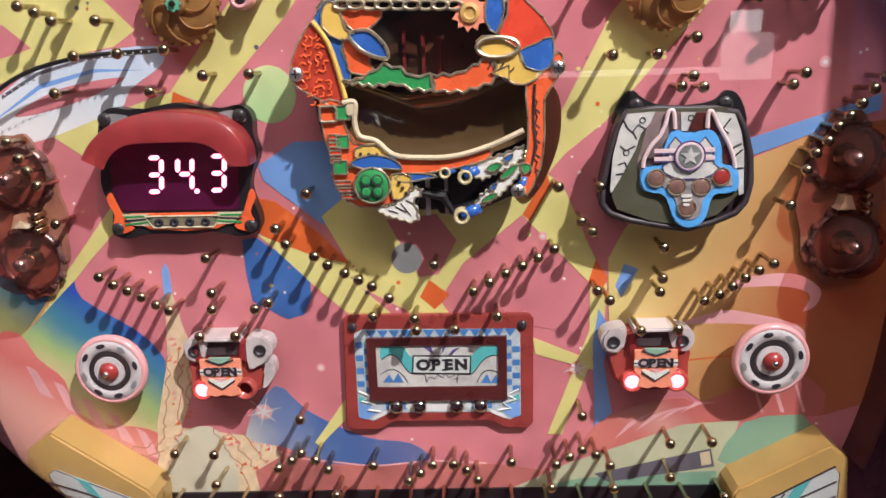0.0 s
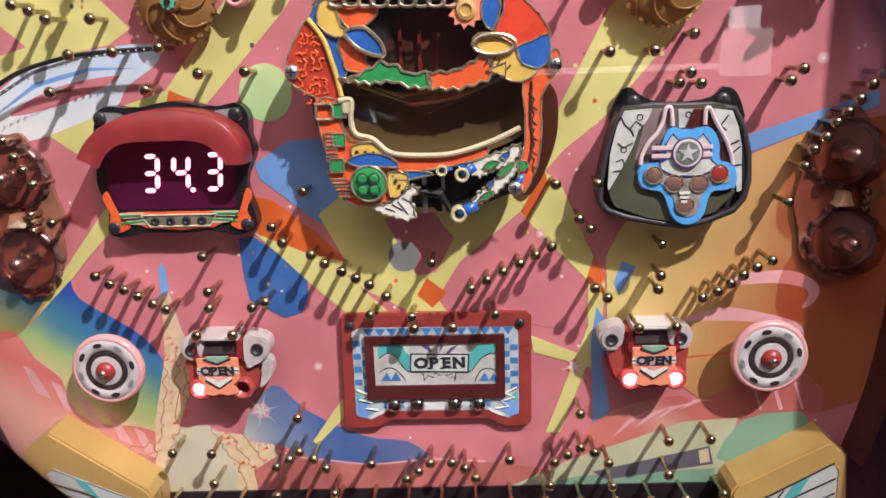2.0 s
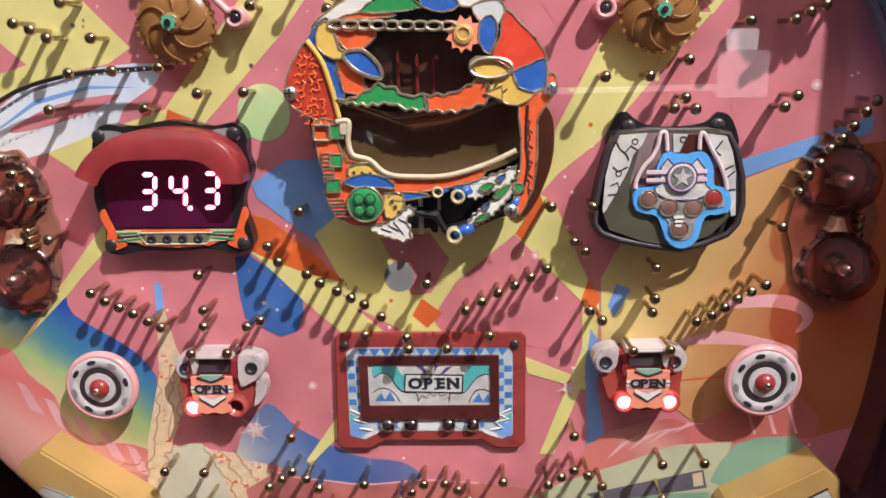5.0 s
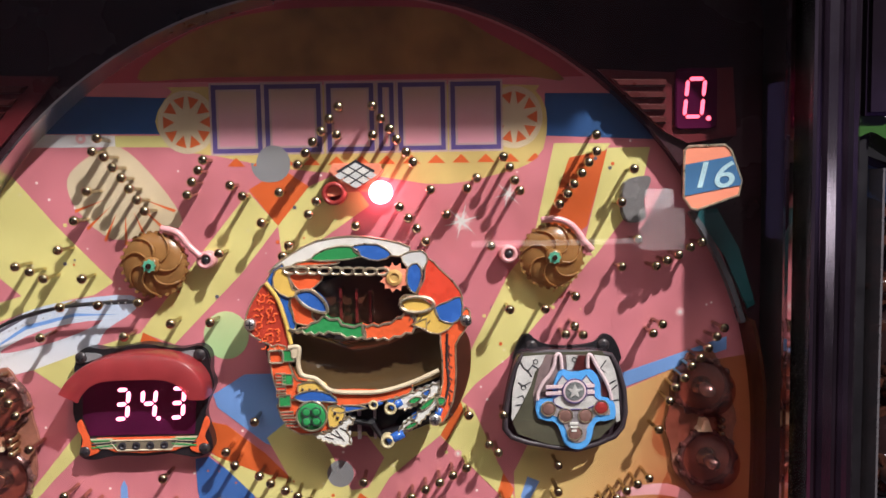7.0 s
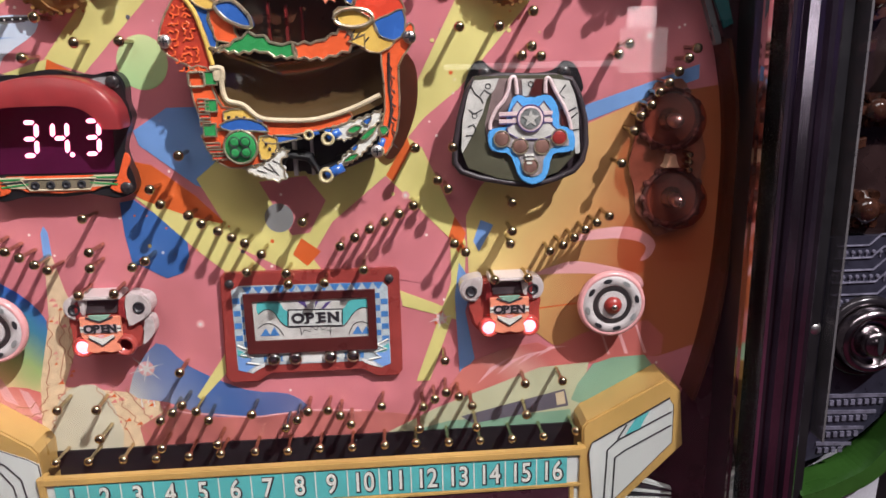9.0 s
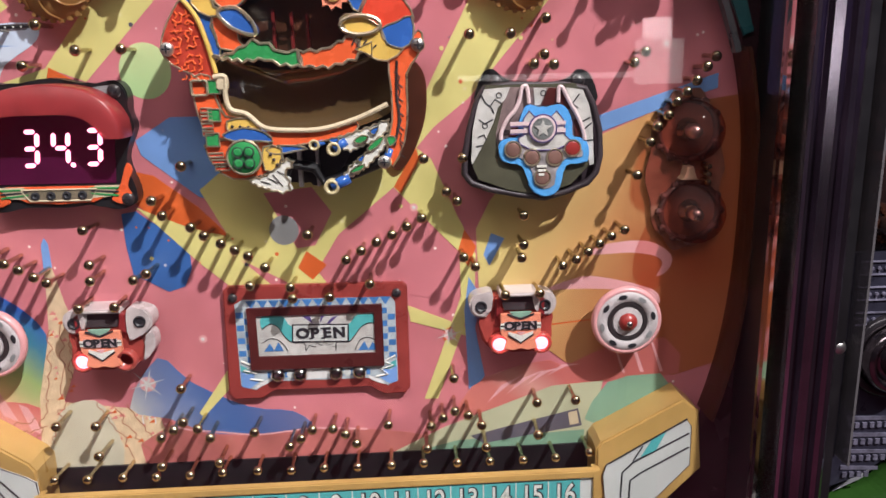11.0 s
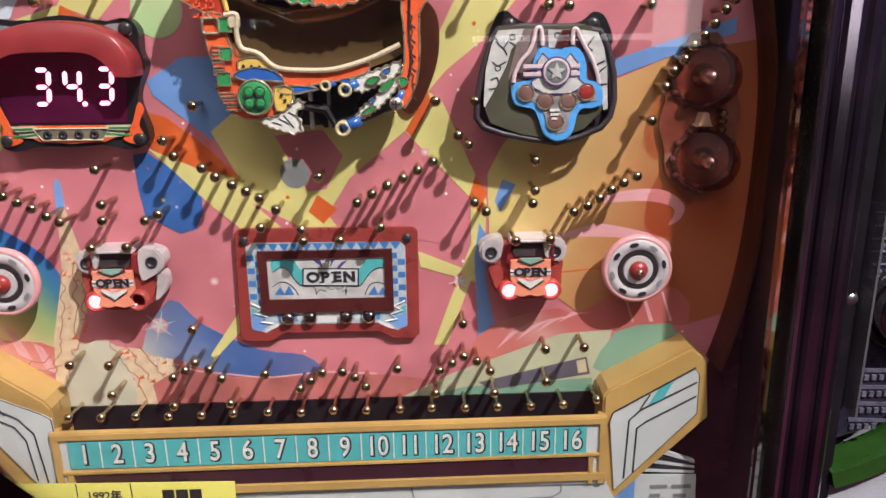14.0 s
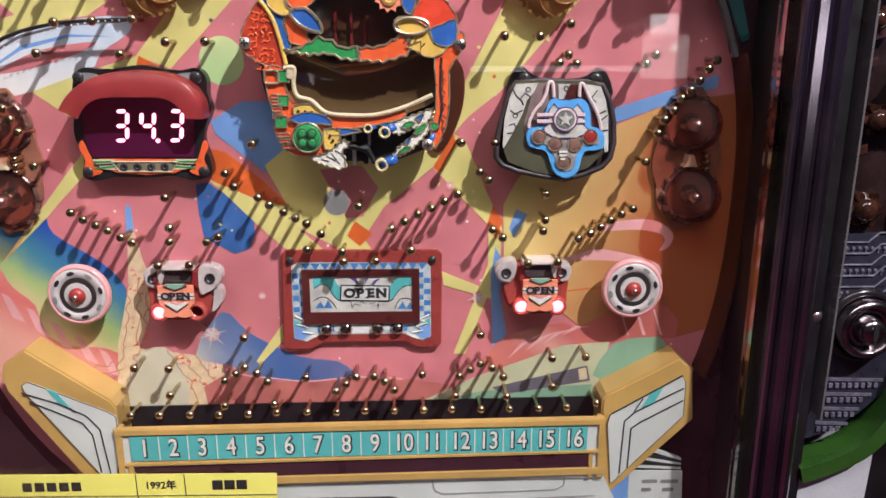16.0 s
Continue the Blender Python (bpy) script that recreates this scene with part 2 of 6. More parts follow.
def turned(x, z, profile, n=32, bm=None):
    """A body of revolution about the line that leaves the board at (x, z); profile of (radius, d)."""
    bm = bm or bmesh.new()
    rows = [[bm.verts.new(at(x + r * math.cos(2 * math.pi * i / n), z + r * math.sin(2 * math.pi * i / n), d)) for i in range(n)] if r > 1e-6 else [bm.verts.new(at(x, z, d))] for r, d in profile]
    for a, b in zip(rows, rows[1:]):
        for i in range(n):
            j = (i + 1) % n
            vs = [a[i % len(a)], a[j % len(a)], b[j % len(b)], b[i % len(b)]]
            vs = [v for k, v in enumerate(vs) if v not in vs[:k]]
            if len(vs) > 2:
                bm.faces.new(vs)
    return bm


def smoothed(pts, n=6, closed=False):
    """Points on a smooth line through the given ones."""
    out, m = [], len(pts)
    for i in range(m if closed else m - 1):
        p = [pts[(i + k) % m] if closed else pts[min(max(i + k, 0), m - 1)] for k in (-1, 0, 1, 2)]
        for s in range(n):
            t = s / n
            out.append(tuple(0.5 * (2 * b + (c - a) * t + (2 * a - 5 * b + 4 * c - e) * t * t + (3 * b - a - 3 * c + e) * t ** 3) for a, b, c, e in zip(*p)))
    return out if closed else out + [tuple(pts[-1])]


def tube(pts, r, d, closed=False, n=8, bm=None):
    """A round bead along points (x, z) or (x, z, d)."""
    bm = bm or bmesh.new()
    ps = [at(p[0], p[1], p[2] if len(p) > 2 else d) for p in pts]
    m, rings = len(ps), []
    for i, p in enumerate(ps):
        w = (ps[(i + 1) % m] - ps[i - 1]) if closed else ps[min(i + 1, m - 1)] - ps[max(i - 1, 0)]
        w.normalize()
        side = w.cross(Vector((0, -1, 0)))
        side = side.normalized() if side.length > 1e-4 else Vector((1, 0, 0))
        up = side.cross(w)
        rings.append([bm.verts.new(p + (side * math.cos(2 * math.pi * k / n) + up * math.sin(2 * math.pi * k / n)) * r / 1000) for k in range(n)])
    for i in range(m if closed else m - 1):
        a, b = rings[i], rings[(i + 1) % m]
        for k in range(n):
            bm.faces.new((a[k], a[(k + 1) % n], b[(k + 1) % n], b[k]))
    if not closed:
        bm.faces.new(rings[0])
        bm.faces.new(rings[-1][::-1])
    return bm


def band(pts, wide, d0, d1):
    """An upright strip of that thickness along points, from d0 to d1 off the board."""
    left, right = [], []
    for i, p in enumerate(pts):
        a, b = pts[max(i - 1, 0)], pts[min(i + 1, len(pts) - 1)]
        dx, dz = b[0] - a[0], b[1] - a[1]
        k = wide / 2 / (math.hypot(dx, dz) or 1)
        left.append((p[0] - dz * k, p[1] + dx * k))
        right.append((p[0] + dz * k, p[1] - dx * k))
    return prism(left + right[::-1], d0, d1)


def spiky(x, z, r0, r1, n, turn=0):
    return [(x + (r1 if i % 2 else r0) * math.cos(math.pi * i / n + turn), z + (r1 if i % 2 else r0) * math.sin(math.pi * i / n + turn)) for i in range(2 * n)]


def words(name, text, x, z, size, d, mat, parent, fat=0.0, wide=1.0, thick=0.15, label="", lean=0.0):
    """Lettering that stands on the board's side, centred on (x, z)."""
    c = bpy.data.curves.new(name, "FONT")
    c.body, c.size, c.extrude, c.offset, c.align_x, c.align_y = text, size / 1000, thick / 1000, fat / 1000, "CENTER", "CENTER"
    c.shear = lean
    o = bpy.data.objects.new(name, c)
    me = bpy.data.meshes.new_from_object(o)
    bpy.data.objects.remove(o)
    me.transform(Matrix.Translation(at(x, z, d)) @ Matrix.Rotation(radians(90), 4, "X") @ Matrix.Diagonal((wide, 1, 1, 1)))
    me.materials.append(mat)
    ob = new(name, me)
    ob.parent = parent
    ob.matrix_parent_inverse = Matrix.Translation(parent_place(parent)).inverted()
    return tagged(ob, label)


def slab_open(name, x, z, high, step, d, parent):
    """The word OPEN in heavy letters with slab feet, one letter a part."""
    for k, c in enumerate("OPEN"):
        lx = x + (k - 1.5) * step
        o = words(name, c, lx, z, high * 1.32, d, INK, parent, high * 0.06, 1.12)
        w, h = step * 0.34, high * 0.46
        feet = {"O": (), "P": ((-w, -h), (-w, h)), "E": ((-w, -h), (-w, h)), "N": ((-w, -h), (-w, h), (w, h))}[c]
        for fx, fz in feet:
            part("slab_foot", prism(rect(lx + fx - step * 0.17, z + fz - high * 0.07, lx + fx + step * 0.17, z + fz + high * 0.07), d - 0.1, d + 0.12), INK, o)


def screw(x, z, d, parent, r=2.4, mat=None):
    s = part("screw", turned(x, z, [(r, d - 1), (r, d + 0.6), (r * 0.75, d + 1.3), (0, d + 1.5)], 16), mat or CHROME, parent, "small cross-head screw", True)
    bm = prism(rect(x - r * 0.6, z - 0.28, x + r * 0.6, z + 0.28), d + 1.2, d + 1.75)
    prism(rect(x - 0.28, z - r * 0.6, x + 0.28, z + r * 0.6), d + 1.2, d + 1.7, bm=bm)
    part("slot", bm, INK, s)


def segments(x, z, w, h, digit, d, mat, parent, thick=1.5, slant=0.1):
    """One seven-segment figure, its lit bars as parts."""
    lit = {"0": "abcdef", "3": "abcdg", "4": "bcfg"}[digit]
    g = thick * 0.35
    bars = {"a": (-w / 2, h / 2, w / 2, h / 2), "g": (-w / 2, 0, w / 2, 0), "d": (-w / 2, -h / 2, w / 2, -h / 2), "f": (-w / 2, 0, -w / 2, h / 2), "e": (-w / 2, -h / 2, -w / 2, 0), "b": (w / 2, 0, w / 2, h / 2), "c": (w / 2, -h / 2, w / 2, 0)}
    for k in lit:
        x0, z0, x1, z1 = bars[k]
        if z0 == z1:
            poly = [(x0 + g, z0), (x0 + g + thick / 2, z0 + thick / 2), (x1 - g - thick / 2, z0 + thick / 2), (x1 - g, z0), (x1 - g - thick / 2, z0 - thick / 2), (x0 + g + thick / 2, z0 - thick / 2)]
        else:
            poly = [(x0, z0 + g), (x0 - thick / 2, z0 + g + thick / 2), (x0 - thick / 2, z1 - g - thick / 2), (x0, z1 - g), (x0 + thick / 2, z1 - g - thick / 2), (x0 + thick / 2, z0 + g + thick / 2)]
        part("segment", prism([(x + px + pz * slant, z + pz) for px, pz in poly], d, d + 0.3), mat, parent)


# ---- hall ----
def box(name, x0, y0, z0, x1, y1, z1, mat, label="", kind="structure", category=""):
    bm = bmesh.new()
    bmesh.ops.create_cube(bm, size=1, matrix=Matrix.Translation(((x0 + x1) / 2, (y0 + y1) / 2, (z0 + z1) / 2)) @ Matrix.Diagonal((x1 - x0, y1 - y0, z1 - z0, 1)))
    return tagged(part(name, bm, mat), label, category, "", kind)


box("floor", -3, -4, -0.1, 3, 1.2, 0, FLOOR, "wine red carpet floor of a dim hall")
box("ceiling", -3.1, -4.1, 3.9, 3.1, 1.3, 4.0, WALL, "dim painted ceiling of the hall")
box("wall_north", -3, 1.2, 0, 3, 1.3, 3.9, WALL, "dim wall behind the row of machines")
box("wall_south", -3, -4.1, 0, 3, -4, 3.9, WALL, "dim wall across the hall")
box("wall_west", -3.1, -4.1, 0, -3, 1.3, 3.9, WALL, "dim side wall of the hall")
box("wall_east", 3, -4.1, 0, 3.1, 1.3, 3.9, WALL, "dim side wall of the hall")

# ---- cabinet, door frame, glass ----
RIM_X, RIM_Z, RIM_C = 184, 204, 8


def rim(n=72, grow=0.0):
    """The playfield's outline: round above, squarer below, a little wider to the left."""
    out = []
    for k in range(n):
        a = 2 * math.pi * k / n
        c, q = math.cos(a), math.sin(a)
        p = 2 / 2.6 if q < 0 else 1.0
        x, z = math.copysign(abs(c) ** p, c) * (RIM_X + grow), math.copysign(abs(q) ** p, q) * (RIM_Z + grow)
        out.append((x * (1.085 if x < 0 else 1.0), RIM_C + z))
    return out


cab = thing("pachinko_cabinet", 0, -1200, "black pinball cabinet standing on the hall floor", "cabinet", d=-60)
part("body", prism(rect(-230, -1200, 204, 430), -130, -14), BLACK, cab)
# Unseen brow, added and sized to throw shade on the upper board.
part("shade_brow", prism(rect(-230, 332, 204, 430), -14, 136, 2), BLACK, cab, "unseen black brow added to shade the board top")
part("head_back", prism(rect(-230, 252, 204, 332), -14, 8), BLACK, cab)
bm = bmesh.new()
ring_in = rim()
ring_out = [(max(-222, min(186, 330 * math.cos(radians(a * 5)))), max(-250, min(250, 330 * math.sin(radians(a * 5))))) for a in range(72)]
rows = [[bm.verts.new(at(x, z, d)) for x, z in ring] for ring, d in ((ring_in, -13), (ring_in, 7), (ring_out, 7), (ring_out, -13))]
for a, b in zip(rows, rows[1:] + rows[:1]):
    for i in range(72):
        bm.faces.new((a[i], a[(i + 1) % 72], b[(i + 1) % 72], b[i]))
# Maroon tint in the black stands for red lamps reflected in the gloss.
part("surround", bm, surface("reflection_tinted_surround", (0.034, 0.014, 0.018), 0.25, 0, 0.4, 20), cab, "glossy black plastic surround tinted for red reflections")

door = thing("door_frame", 180, -240, "polished ribbed metal frame of the glass door", "door frame", d=20)
profile = [(0, 8), (0, 29), (2.6, 44), (3, 46.5), (4.2, 47), (4.8, 45), (7.5, 45), (8.5, 47.6), (12, 48), (13, 45.6), (15.6, 45.6), (16.6, 47.8), (19, 47.4), (20.5, 44.5), (22.5, 44.5), (24.5, 42), (25, 8)]
path = [((182, -260), (1, 0)), ((182, 196), (1, 0))]
path += [((182 - 22 + 22 * math.cos(radians(a)), 196 + 22 * math.sin(radians(a))), (math.cos(radians(a)), math.sin(radians(a)))) for a in range(10, 90, 10)]
path += [((160, 218), (0, 1)), ((-184, 218), (0, 1))]
path += [((-184 + 22 * math.cos(radians(a)), 196 + 22 * math.sin(radians(a))), (math.cos(radians(a)), math.sin(radians(a)))) for a in range(100, 180, 10)]
path += [((-206, 196), (-1, 0)), ((-206, -260), (-1, 0))]
# Grooves take the darker metal in place of dark reflections between the ribs.
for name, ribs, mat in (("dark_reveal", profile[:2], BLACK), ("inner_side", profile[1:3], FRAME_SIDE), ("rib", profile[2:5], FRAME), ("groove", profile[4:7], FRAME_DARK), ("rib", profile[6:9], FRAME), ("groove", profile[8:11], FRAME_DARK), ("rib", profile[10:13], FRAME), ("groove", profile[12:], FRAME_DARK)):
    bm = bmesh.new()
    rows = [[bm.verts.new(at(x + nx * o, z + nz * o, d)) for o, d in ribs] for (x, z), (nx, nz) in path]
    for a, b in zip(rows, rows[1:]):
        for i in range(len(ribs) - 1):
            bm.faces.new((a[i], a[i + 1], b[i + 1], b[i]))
    part(name, bm, mat, door, {"inner_side": "mirror-bright inner side", "dark_reveal": "black reveal", "rib": "bright polished rib", "groove": "groove toned dark for reflections"}[name])
bm = prism(rect(-204, -258, 181, 217), 33, 36)
pane = part("glass_pane", bm, GLASS, door, "clear glass pane")
pane.visible_shadow = False

# ---- playfield board and its printed picture ----
board = thing("playfield_board", 0, -190, "pink printed playfield board studded with brass pins", "playfield board", d=-6)
part("panel", prism(rim(), -12, 0), PINK, board, "pink print with yellow rays and blue patches")
LAYER = [0.0]


def patch(name, mat, poly, smooth=0, label=""):
    """A printed area, each laid a hair above the one before."""
    LAYER[0] += 0.0009
    pts = smoothed(poly, smooth, True) if smooth else poly
    return part(name, prism(pts, 0.0, 0.03 + LAYER[0]), mat, board, label)


# upper half
patch("sky_band", NAVY, [(-150, 153), (-135, 169), (-36, 166), (-36, 150.6), (-146, 152.5)])
patch("sky_band", NAVY, [(86, 167), (118, 166.5), (146, 145), (86, 148)])
patch("white_strip", WHITE, [(-146, 152.3), (-106, 151.2), (-106, 146), (-152, 146.6)])
patch("yellow_strip", YELLOW, [(-106, 151), (-30, 150), (-30, 144.8), (-106, 146)])
patch("yellow_field", YELLOW, [(-160, 135), (-153, 135), (-134, 111.6), (-110, 85.7), (-119, 80), (-129, 78.5), (-150, 73), (-184, 61), (-182, 100)], label="pale yellow area")
patch("pink_wedge", PINK, [(-181, 94), (-160.6, 89), (-151, 80.3), (-163, 77), (-181, 76)])
patch("burst", CREAM, [(-128, 132), (-118, 142), (-104, 146), (-88, 130), (-78, 112), (-90, 108), (-109, 105), (-124, 118)], 4)
for k in range(7):
    a = radians(200 + k * 23)
    patch("burst_streak", ORANGE, [(-103 + 9 * math.cos(a), 126 + 9 * math.sin(a)), (-103 + 24 * math.cos(a + 0.03), 126 + 24 * math.sin(a + 0.03)), (-103 + 23.5 * math.cos(a - 0.03), 126 + 23.5 * math.sin(a - 0.03))])
patch("yellow_ray", YELLOW, [(-99, 62.6), (-48, 125), (-35.4, 109.6), (-52, 89), (-84, 56.7)], label="yellow ray")
patch("orange_kite", ORANGE, [(-48, 126), (-32.5, 135), (-21, 127), (-35.4, 109.6)])
patch("yellow_ray", YELLOW, [(-21, 127), (-5, 134), (6, 118), (-18, 101.6), (-34, 95), (-35.4, 109.6)])
patch("grey_spot", GREY, oval(-38.5, 137.5, 8, 8.4, 24))
# Pink-red print toned down to maroon, which darkens the shaded top.
patch("dimmed_sky", printed("dimmed_maroon_print", (0.40, 0.06, 0.075)), [(x * 0.99, z - 1) for x, z in rim(144) if z > 173])
patch("gold_dome", printed("brown_gold_print", (0.34, 0.17, 0.05), 0, 0.4), [(-95, 176), (-72, 195), (-40, 204), (0, 206), (40, 204), (62, 193), (95, 173), (60, 176), (-60, 176)], 4)
patch("title_ground", printed("title_yellow_print", (0.56, 0.42, 0.15), 0, 0.2), [(-88, 157), (-80, 170), (-70, 172), (70, 171), (82, 168), (87, 155), (80, 136), (42, 127), (10, 131), (-30, 135), (-60, 141), (-80, 145)], 3)
for cx in (-74, 72):
    patch("gold_disc", CREAM, oval(cx, 156.5, 13, 14, 28))
    for k in range(10):
        a = radians(36 * k)
        patch("orange_triangle", ORANGE, [(cx + 10.8 * math.cos(a - 0.24), 156.5 + 11.5 * math.sin(a - 0.24)), (cx + 10.8 * math.cos(a + 0.24), 156.5 + 11.5 * math.sin(a + 0.24)), (cx + 5.5 * math.cos(a), 156.5 + 6 * math.sin(a))])
for k in range(13):
    x = -57 + k * 11.2
    patch("orange_triangle", ORANGE, [(x, 136.6), (x + 8, 136.4), (x + 4, 140.4)])
# the title: six plain outlined blocks
TITLE_LINE = printed("title_violet_line", (0.09, 0.06, 0.20))
TITLE_LILAC = printed("title_lilac", (0.44, 0.32, 0.32))
TITLE_FILL = faded("title_fill", [(0.0, (0.60, 0.26, 0.32)), (0.5, (0.50, 0.28, 0.30)), (1.0, (0.42, 0.30, 0.20))], (0, 34.0, -4.9))
for k, (x0, x1) in enumerate(((-63, -41), (-39.5, -14.5), (-12, 9), (11, 18), (20, 41), (43.5, 66))):
    for mat, e in ((TITLE_LILAC, 0.9), (TITLE_LINE, 0.0), (TITLE_LILAC, -2.0), (TITLE_FILL, -3.0)):
        patch("title_block", mat, rect(x0 - e, 142.4 - e, x1 + e, 172.6 + e))
patch("grey_spot", GREY, oval(-36.5, 137.5, 7.6, 8.2, 24))
patch("pink_field", PINK, [(36, 124), (76, 134), (90, 143), (86, 110), (52, 89), (44, 100), (30, 104)])
patch("yellow_ray", YELLOW, [(90, 144.5), (116, 144), (105, 132), (87, 107), (80, 100)])
patch("orange_ray", ORANGE, [(97, 138), (114.4, 141), (105, 106.7), (84, 92), (86, 108)])
patch("yellow_ray", YELLOW, [(114.4, 142), (134, 142), (129, 119), (108, 92), (104, 100)])
patch("yellow_ray", YELLOW, [(39, 21), (51.3, 51.4), (69, 86), (76, 94), (108, 93), (67.5, 46.2), (51.4, 31.8)], label="broad yellow ray")
patch("pink_field", PINK, [(122.7, 37.4), (116, 62), (122, 88), (140, 90), (156, 52.4), (151, 47.3)])
# left side
patch("comet", COMET, [(-184, 50), (-165, 64), (-150, 73), (-129, 78), (-102.5, 79.7), (-101, 73), (-114.5, 64), (-121, 55.7), (-147.7, 46.5), (-169, 43.8)], 3, "white and pale blue comet")
patch("comet_stripe", PINK, [(-162, 55.4), (-142, 65), (-116, 68.5), (-132, 61), (-153, 55.5)], 3)
patch("comet_line", SKY, [(-176, 50), (-150, 67), (-128, 72), (-108, 71), (-128, 70.6), (-150, 65)])
patch("comet_line", SLATE, [(-166, 63), (-150, 71.6), (-129, 76.6), (-104, 78), (-104, 77), (-129, 75.4), (-150, 70.2), (-166, 61.5)])
patch("yellow_field", YELLOW, [(-148, 46.5), (-121.4, 55.7), (-98, 62.6), (-89.6, 49), (-104, 47.5), (-132, 34.8)])
patch("orange_kite", ORANGE, [(-98, 62.6), (-88, 57), (-88, 50), (-101, 53)])
patch("pale_green_moon", PALE_GREEN, oval(-60.6, 60.3, 10.2, 11, 28))
patch("yellow_ray", YELLOW, [(-172, -34.5), (-136, 9.4), (-118, 30), (-114, 22), (-147.6, -10.8)], label="thin yellow ray")
patch("sea", SEA, [(-197, -24), (-175, -8), (-160, -4), (-149.8, -9.5), (-146.7, -20.6), (-125.9, -34.9), (-115.4, -47.9), (-113, -66), (-116, -84), (-150, -84), (-196, -60)], 3, "blue sea fading to green")
patch("yellow_ray", YELLOW, [(-174, -36), (-136, 9.4), (-122, 26), (-116, 23), (-147.6, -11.5)])
patch("rocks", RED_ROCK, [(-198, -52), (-186, -36), (-176, -35.9), (-170, -47), (-160, -57), (-158, -70), (-147, -78), (-128, -80), (-119, -88), (-140, -98), (-190, -96)], 3, "red rocks edged in pink")
for k in range(5):
    x, z = -176 + k * 11, -50 - k * 7.5
    patch("rock_facet", PINK_PALE, [(x, z), (x + 4, z - 2), (x + 10, z - 16), (x + 4, z - 13)])
patch("spire", MOTTLED, [(-110.7, -8), (-105.4, -35), (-101.8, -45.6), (-106, -66), (-112, -80), (-72, -86), (-66, -112), (-126, -112), (-124, -94), (-122, -77), (-114, -48)], label="cream rock spire with rough flanks")
random.seed(4)
for k in range(60):
    u = random.random()
    x, z = -118 + 44 * random.random() if u > 0.4 else -116 + 10 * random.random(), -104 + 20 * random.random() if u > 0.4 else -90 + 52 * random.random()
    if k % 2:
        z = max(z, -106)
    w = 1.0 + 1.6 * random.random()
    patch("spire_mark", RED_ROCK if k % 3 else ORANGE, [(x, z), (x + w, z + 0.7 + w * 0.5), (x + w * 1.3, z + 0.2)])
SKETCH = surface("sketch_line_print", (0.34, 0.14, 0.08), 0.4)
random.seed(9)
for (x0, z0, x1, z1) in ((-113, -46, -119, -80), (-108, -42, -112, -78), (-104, -46, -108, -70), (-119, -80, -126, -98), (-112, -80, -120, -100), (-92, -82, -76, -108), (-86, -82, -72, -104), (-98, -80, -84, -108), (-122, -92, -140, -96), (-126, -88, -146, -92)):
    pts = []
    for k in range(14):
        u = k / 13
        pts.append((x0 + (x1 - x0) * u + random.uniform(-1.3, 1.3), z0 + (z1 - z0) * u + random.uniform(-1, 1)))
    part("sketch_line", band(smoothed(pts, 3), 0.4, 0, 0.2), SKETCH, board)
part("shore_line", band(smoothed([(-70, -92), (-60, -95.4), (-48, -97), (-30, -99.2), (-14, -98), (-4, -97.2), (20, -98.6)], 5), 0.8, 0, 0.2), PINK_PALE, board)
for x, z, h in ((-76, -90, 14), (-73.6, -92, 10), (-79, -92, 9), (-71.6, -88, 8)):
    patch("white_spray", WHITE, [(x - 0.3, z), (x + 0.3, z), (x + 0.1, z + h), (x - 0.1, z + h)])
patch("dome", printed("dome_print", (0.52, 0.48, 0.37)), [(-120, -112), (-117, -90), (-108, -80.5), (-95, -83), (-90, -112)], 3, "pale dome")
patch("rocket", SKY, [(-111.6, -9), (-110, -6), (-108.6, -9), (-108.4, -19), (-112, -19)])
patch("blue_water", faded("water_print", [(0.0, (0.50, 0.48, 0.42)), (0.3, (0.16, 0.20, 0.34)), (0.6, (0.05, 0.11, 0.30)), (1.0, (0.10, 0.12, 0.27))], (13.0, 6.0, 1.7)), [(-84, -84), (-69.4, -61), (-55.8, -73), (-32, -85.5), (-12.7, -88.5), (-5, -97), (-30, -99), (-52.7, -97), (-67, -90)], 3)
patch("shore", SHORE, [(-80, -112), (-66, -92), (-52, -97.8), (-30, -99.5), (-5, -97.5), (24, -99), (50, -104), (40, -112)], 2)
patch("yellow_ray", YELLOW, [(-39.5, -67.5), (-38, -75), (-52, -89.5), (-54, -87.8)])
patch("light_blue_field", SKY, [(-67.6, 33), (-53, 42), (-30, 42), (-15, 10), (-27, 2), (-44.6, 9.4), (-66, 27)])
patch("orange_ray", ORANGE, [(-72, 21), (-62, 18.5), (-45, 4.8), (-33.8, -7.4), (-36.8, -9.7), (-50, -3.4), (-66, 3), (-73, 9)])
patch("blue_patch", BLUE, [(-77, 3), (-71, 4), (-67, 0.6), (-50.8, -10.6), (-50.5, -21.5), (-54, -29), (-61, -31.2), (-75, -23), (-76.6, -11)], 0, "deep blue patch")
# below the centre
patch("yellow_field", YELLOW, [(-71, 5.6), (-50, -3.6), (-33.9, -7.9), (-44, 12), (-25, 27), (33, 26), (46, 27), (36, 11), (12, -8.5), (2, -24), (6, -30), (-17, -37), (-27, -37), (-47, -19), (-66, 1)], label="yellow field below the centre piece")
patch("pink_wedge", PINK, [(-18, 10), (2, 12), (9.7, 1), (2, -13), (-5.8, -14)])
patch("pink_wedge", PINK, [(12, -8.5), (36, 10.8), (62, -18), (60, -40), (26, -33), (9, -27)])
patch("pink_wedge", PINK, [(-30, -18), (-12, -28), (-6, -33), (-14, -33)])
random.seed(3)
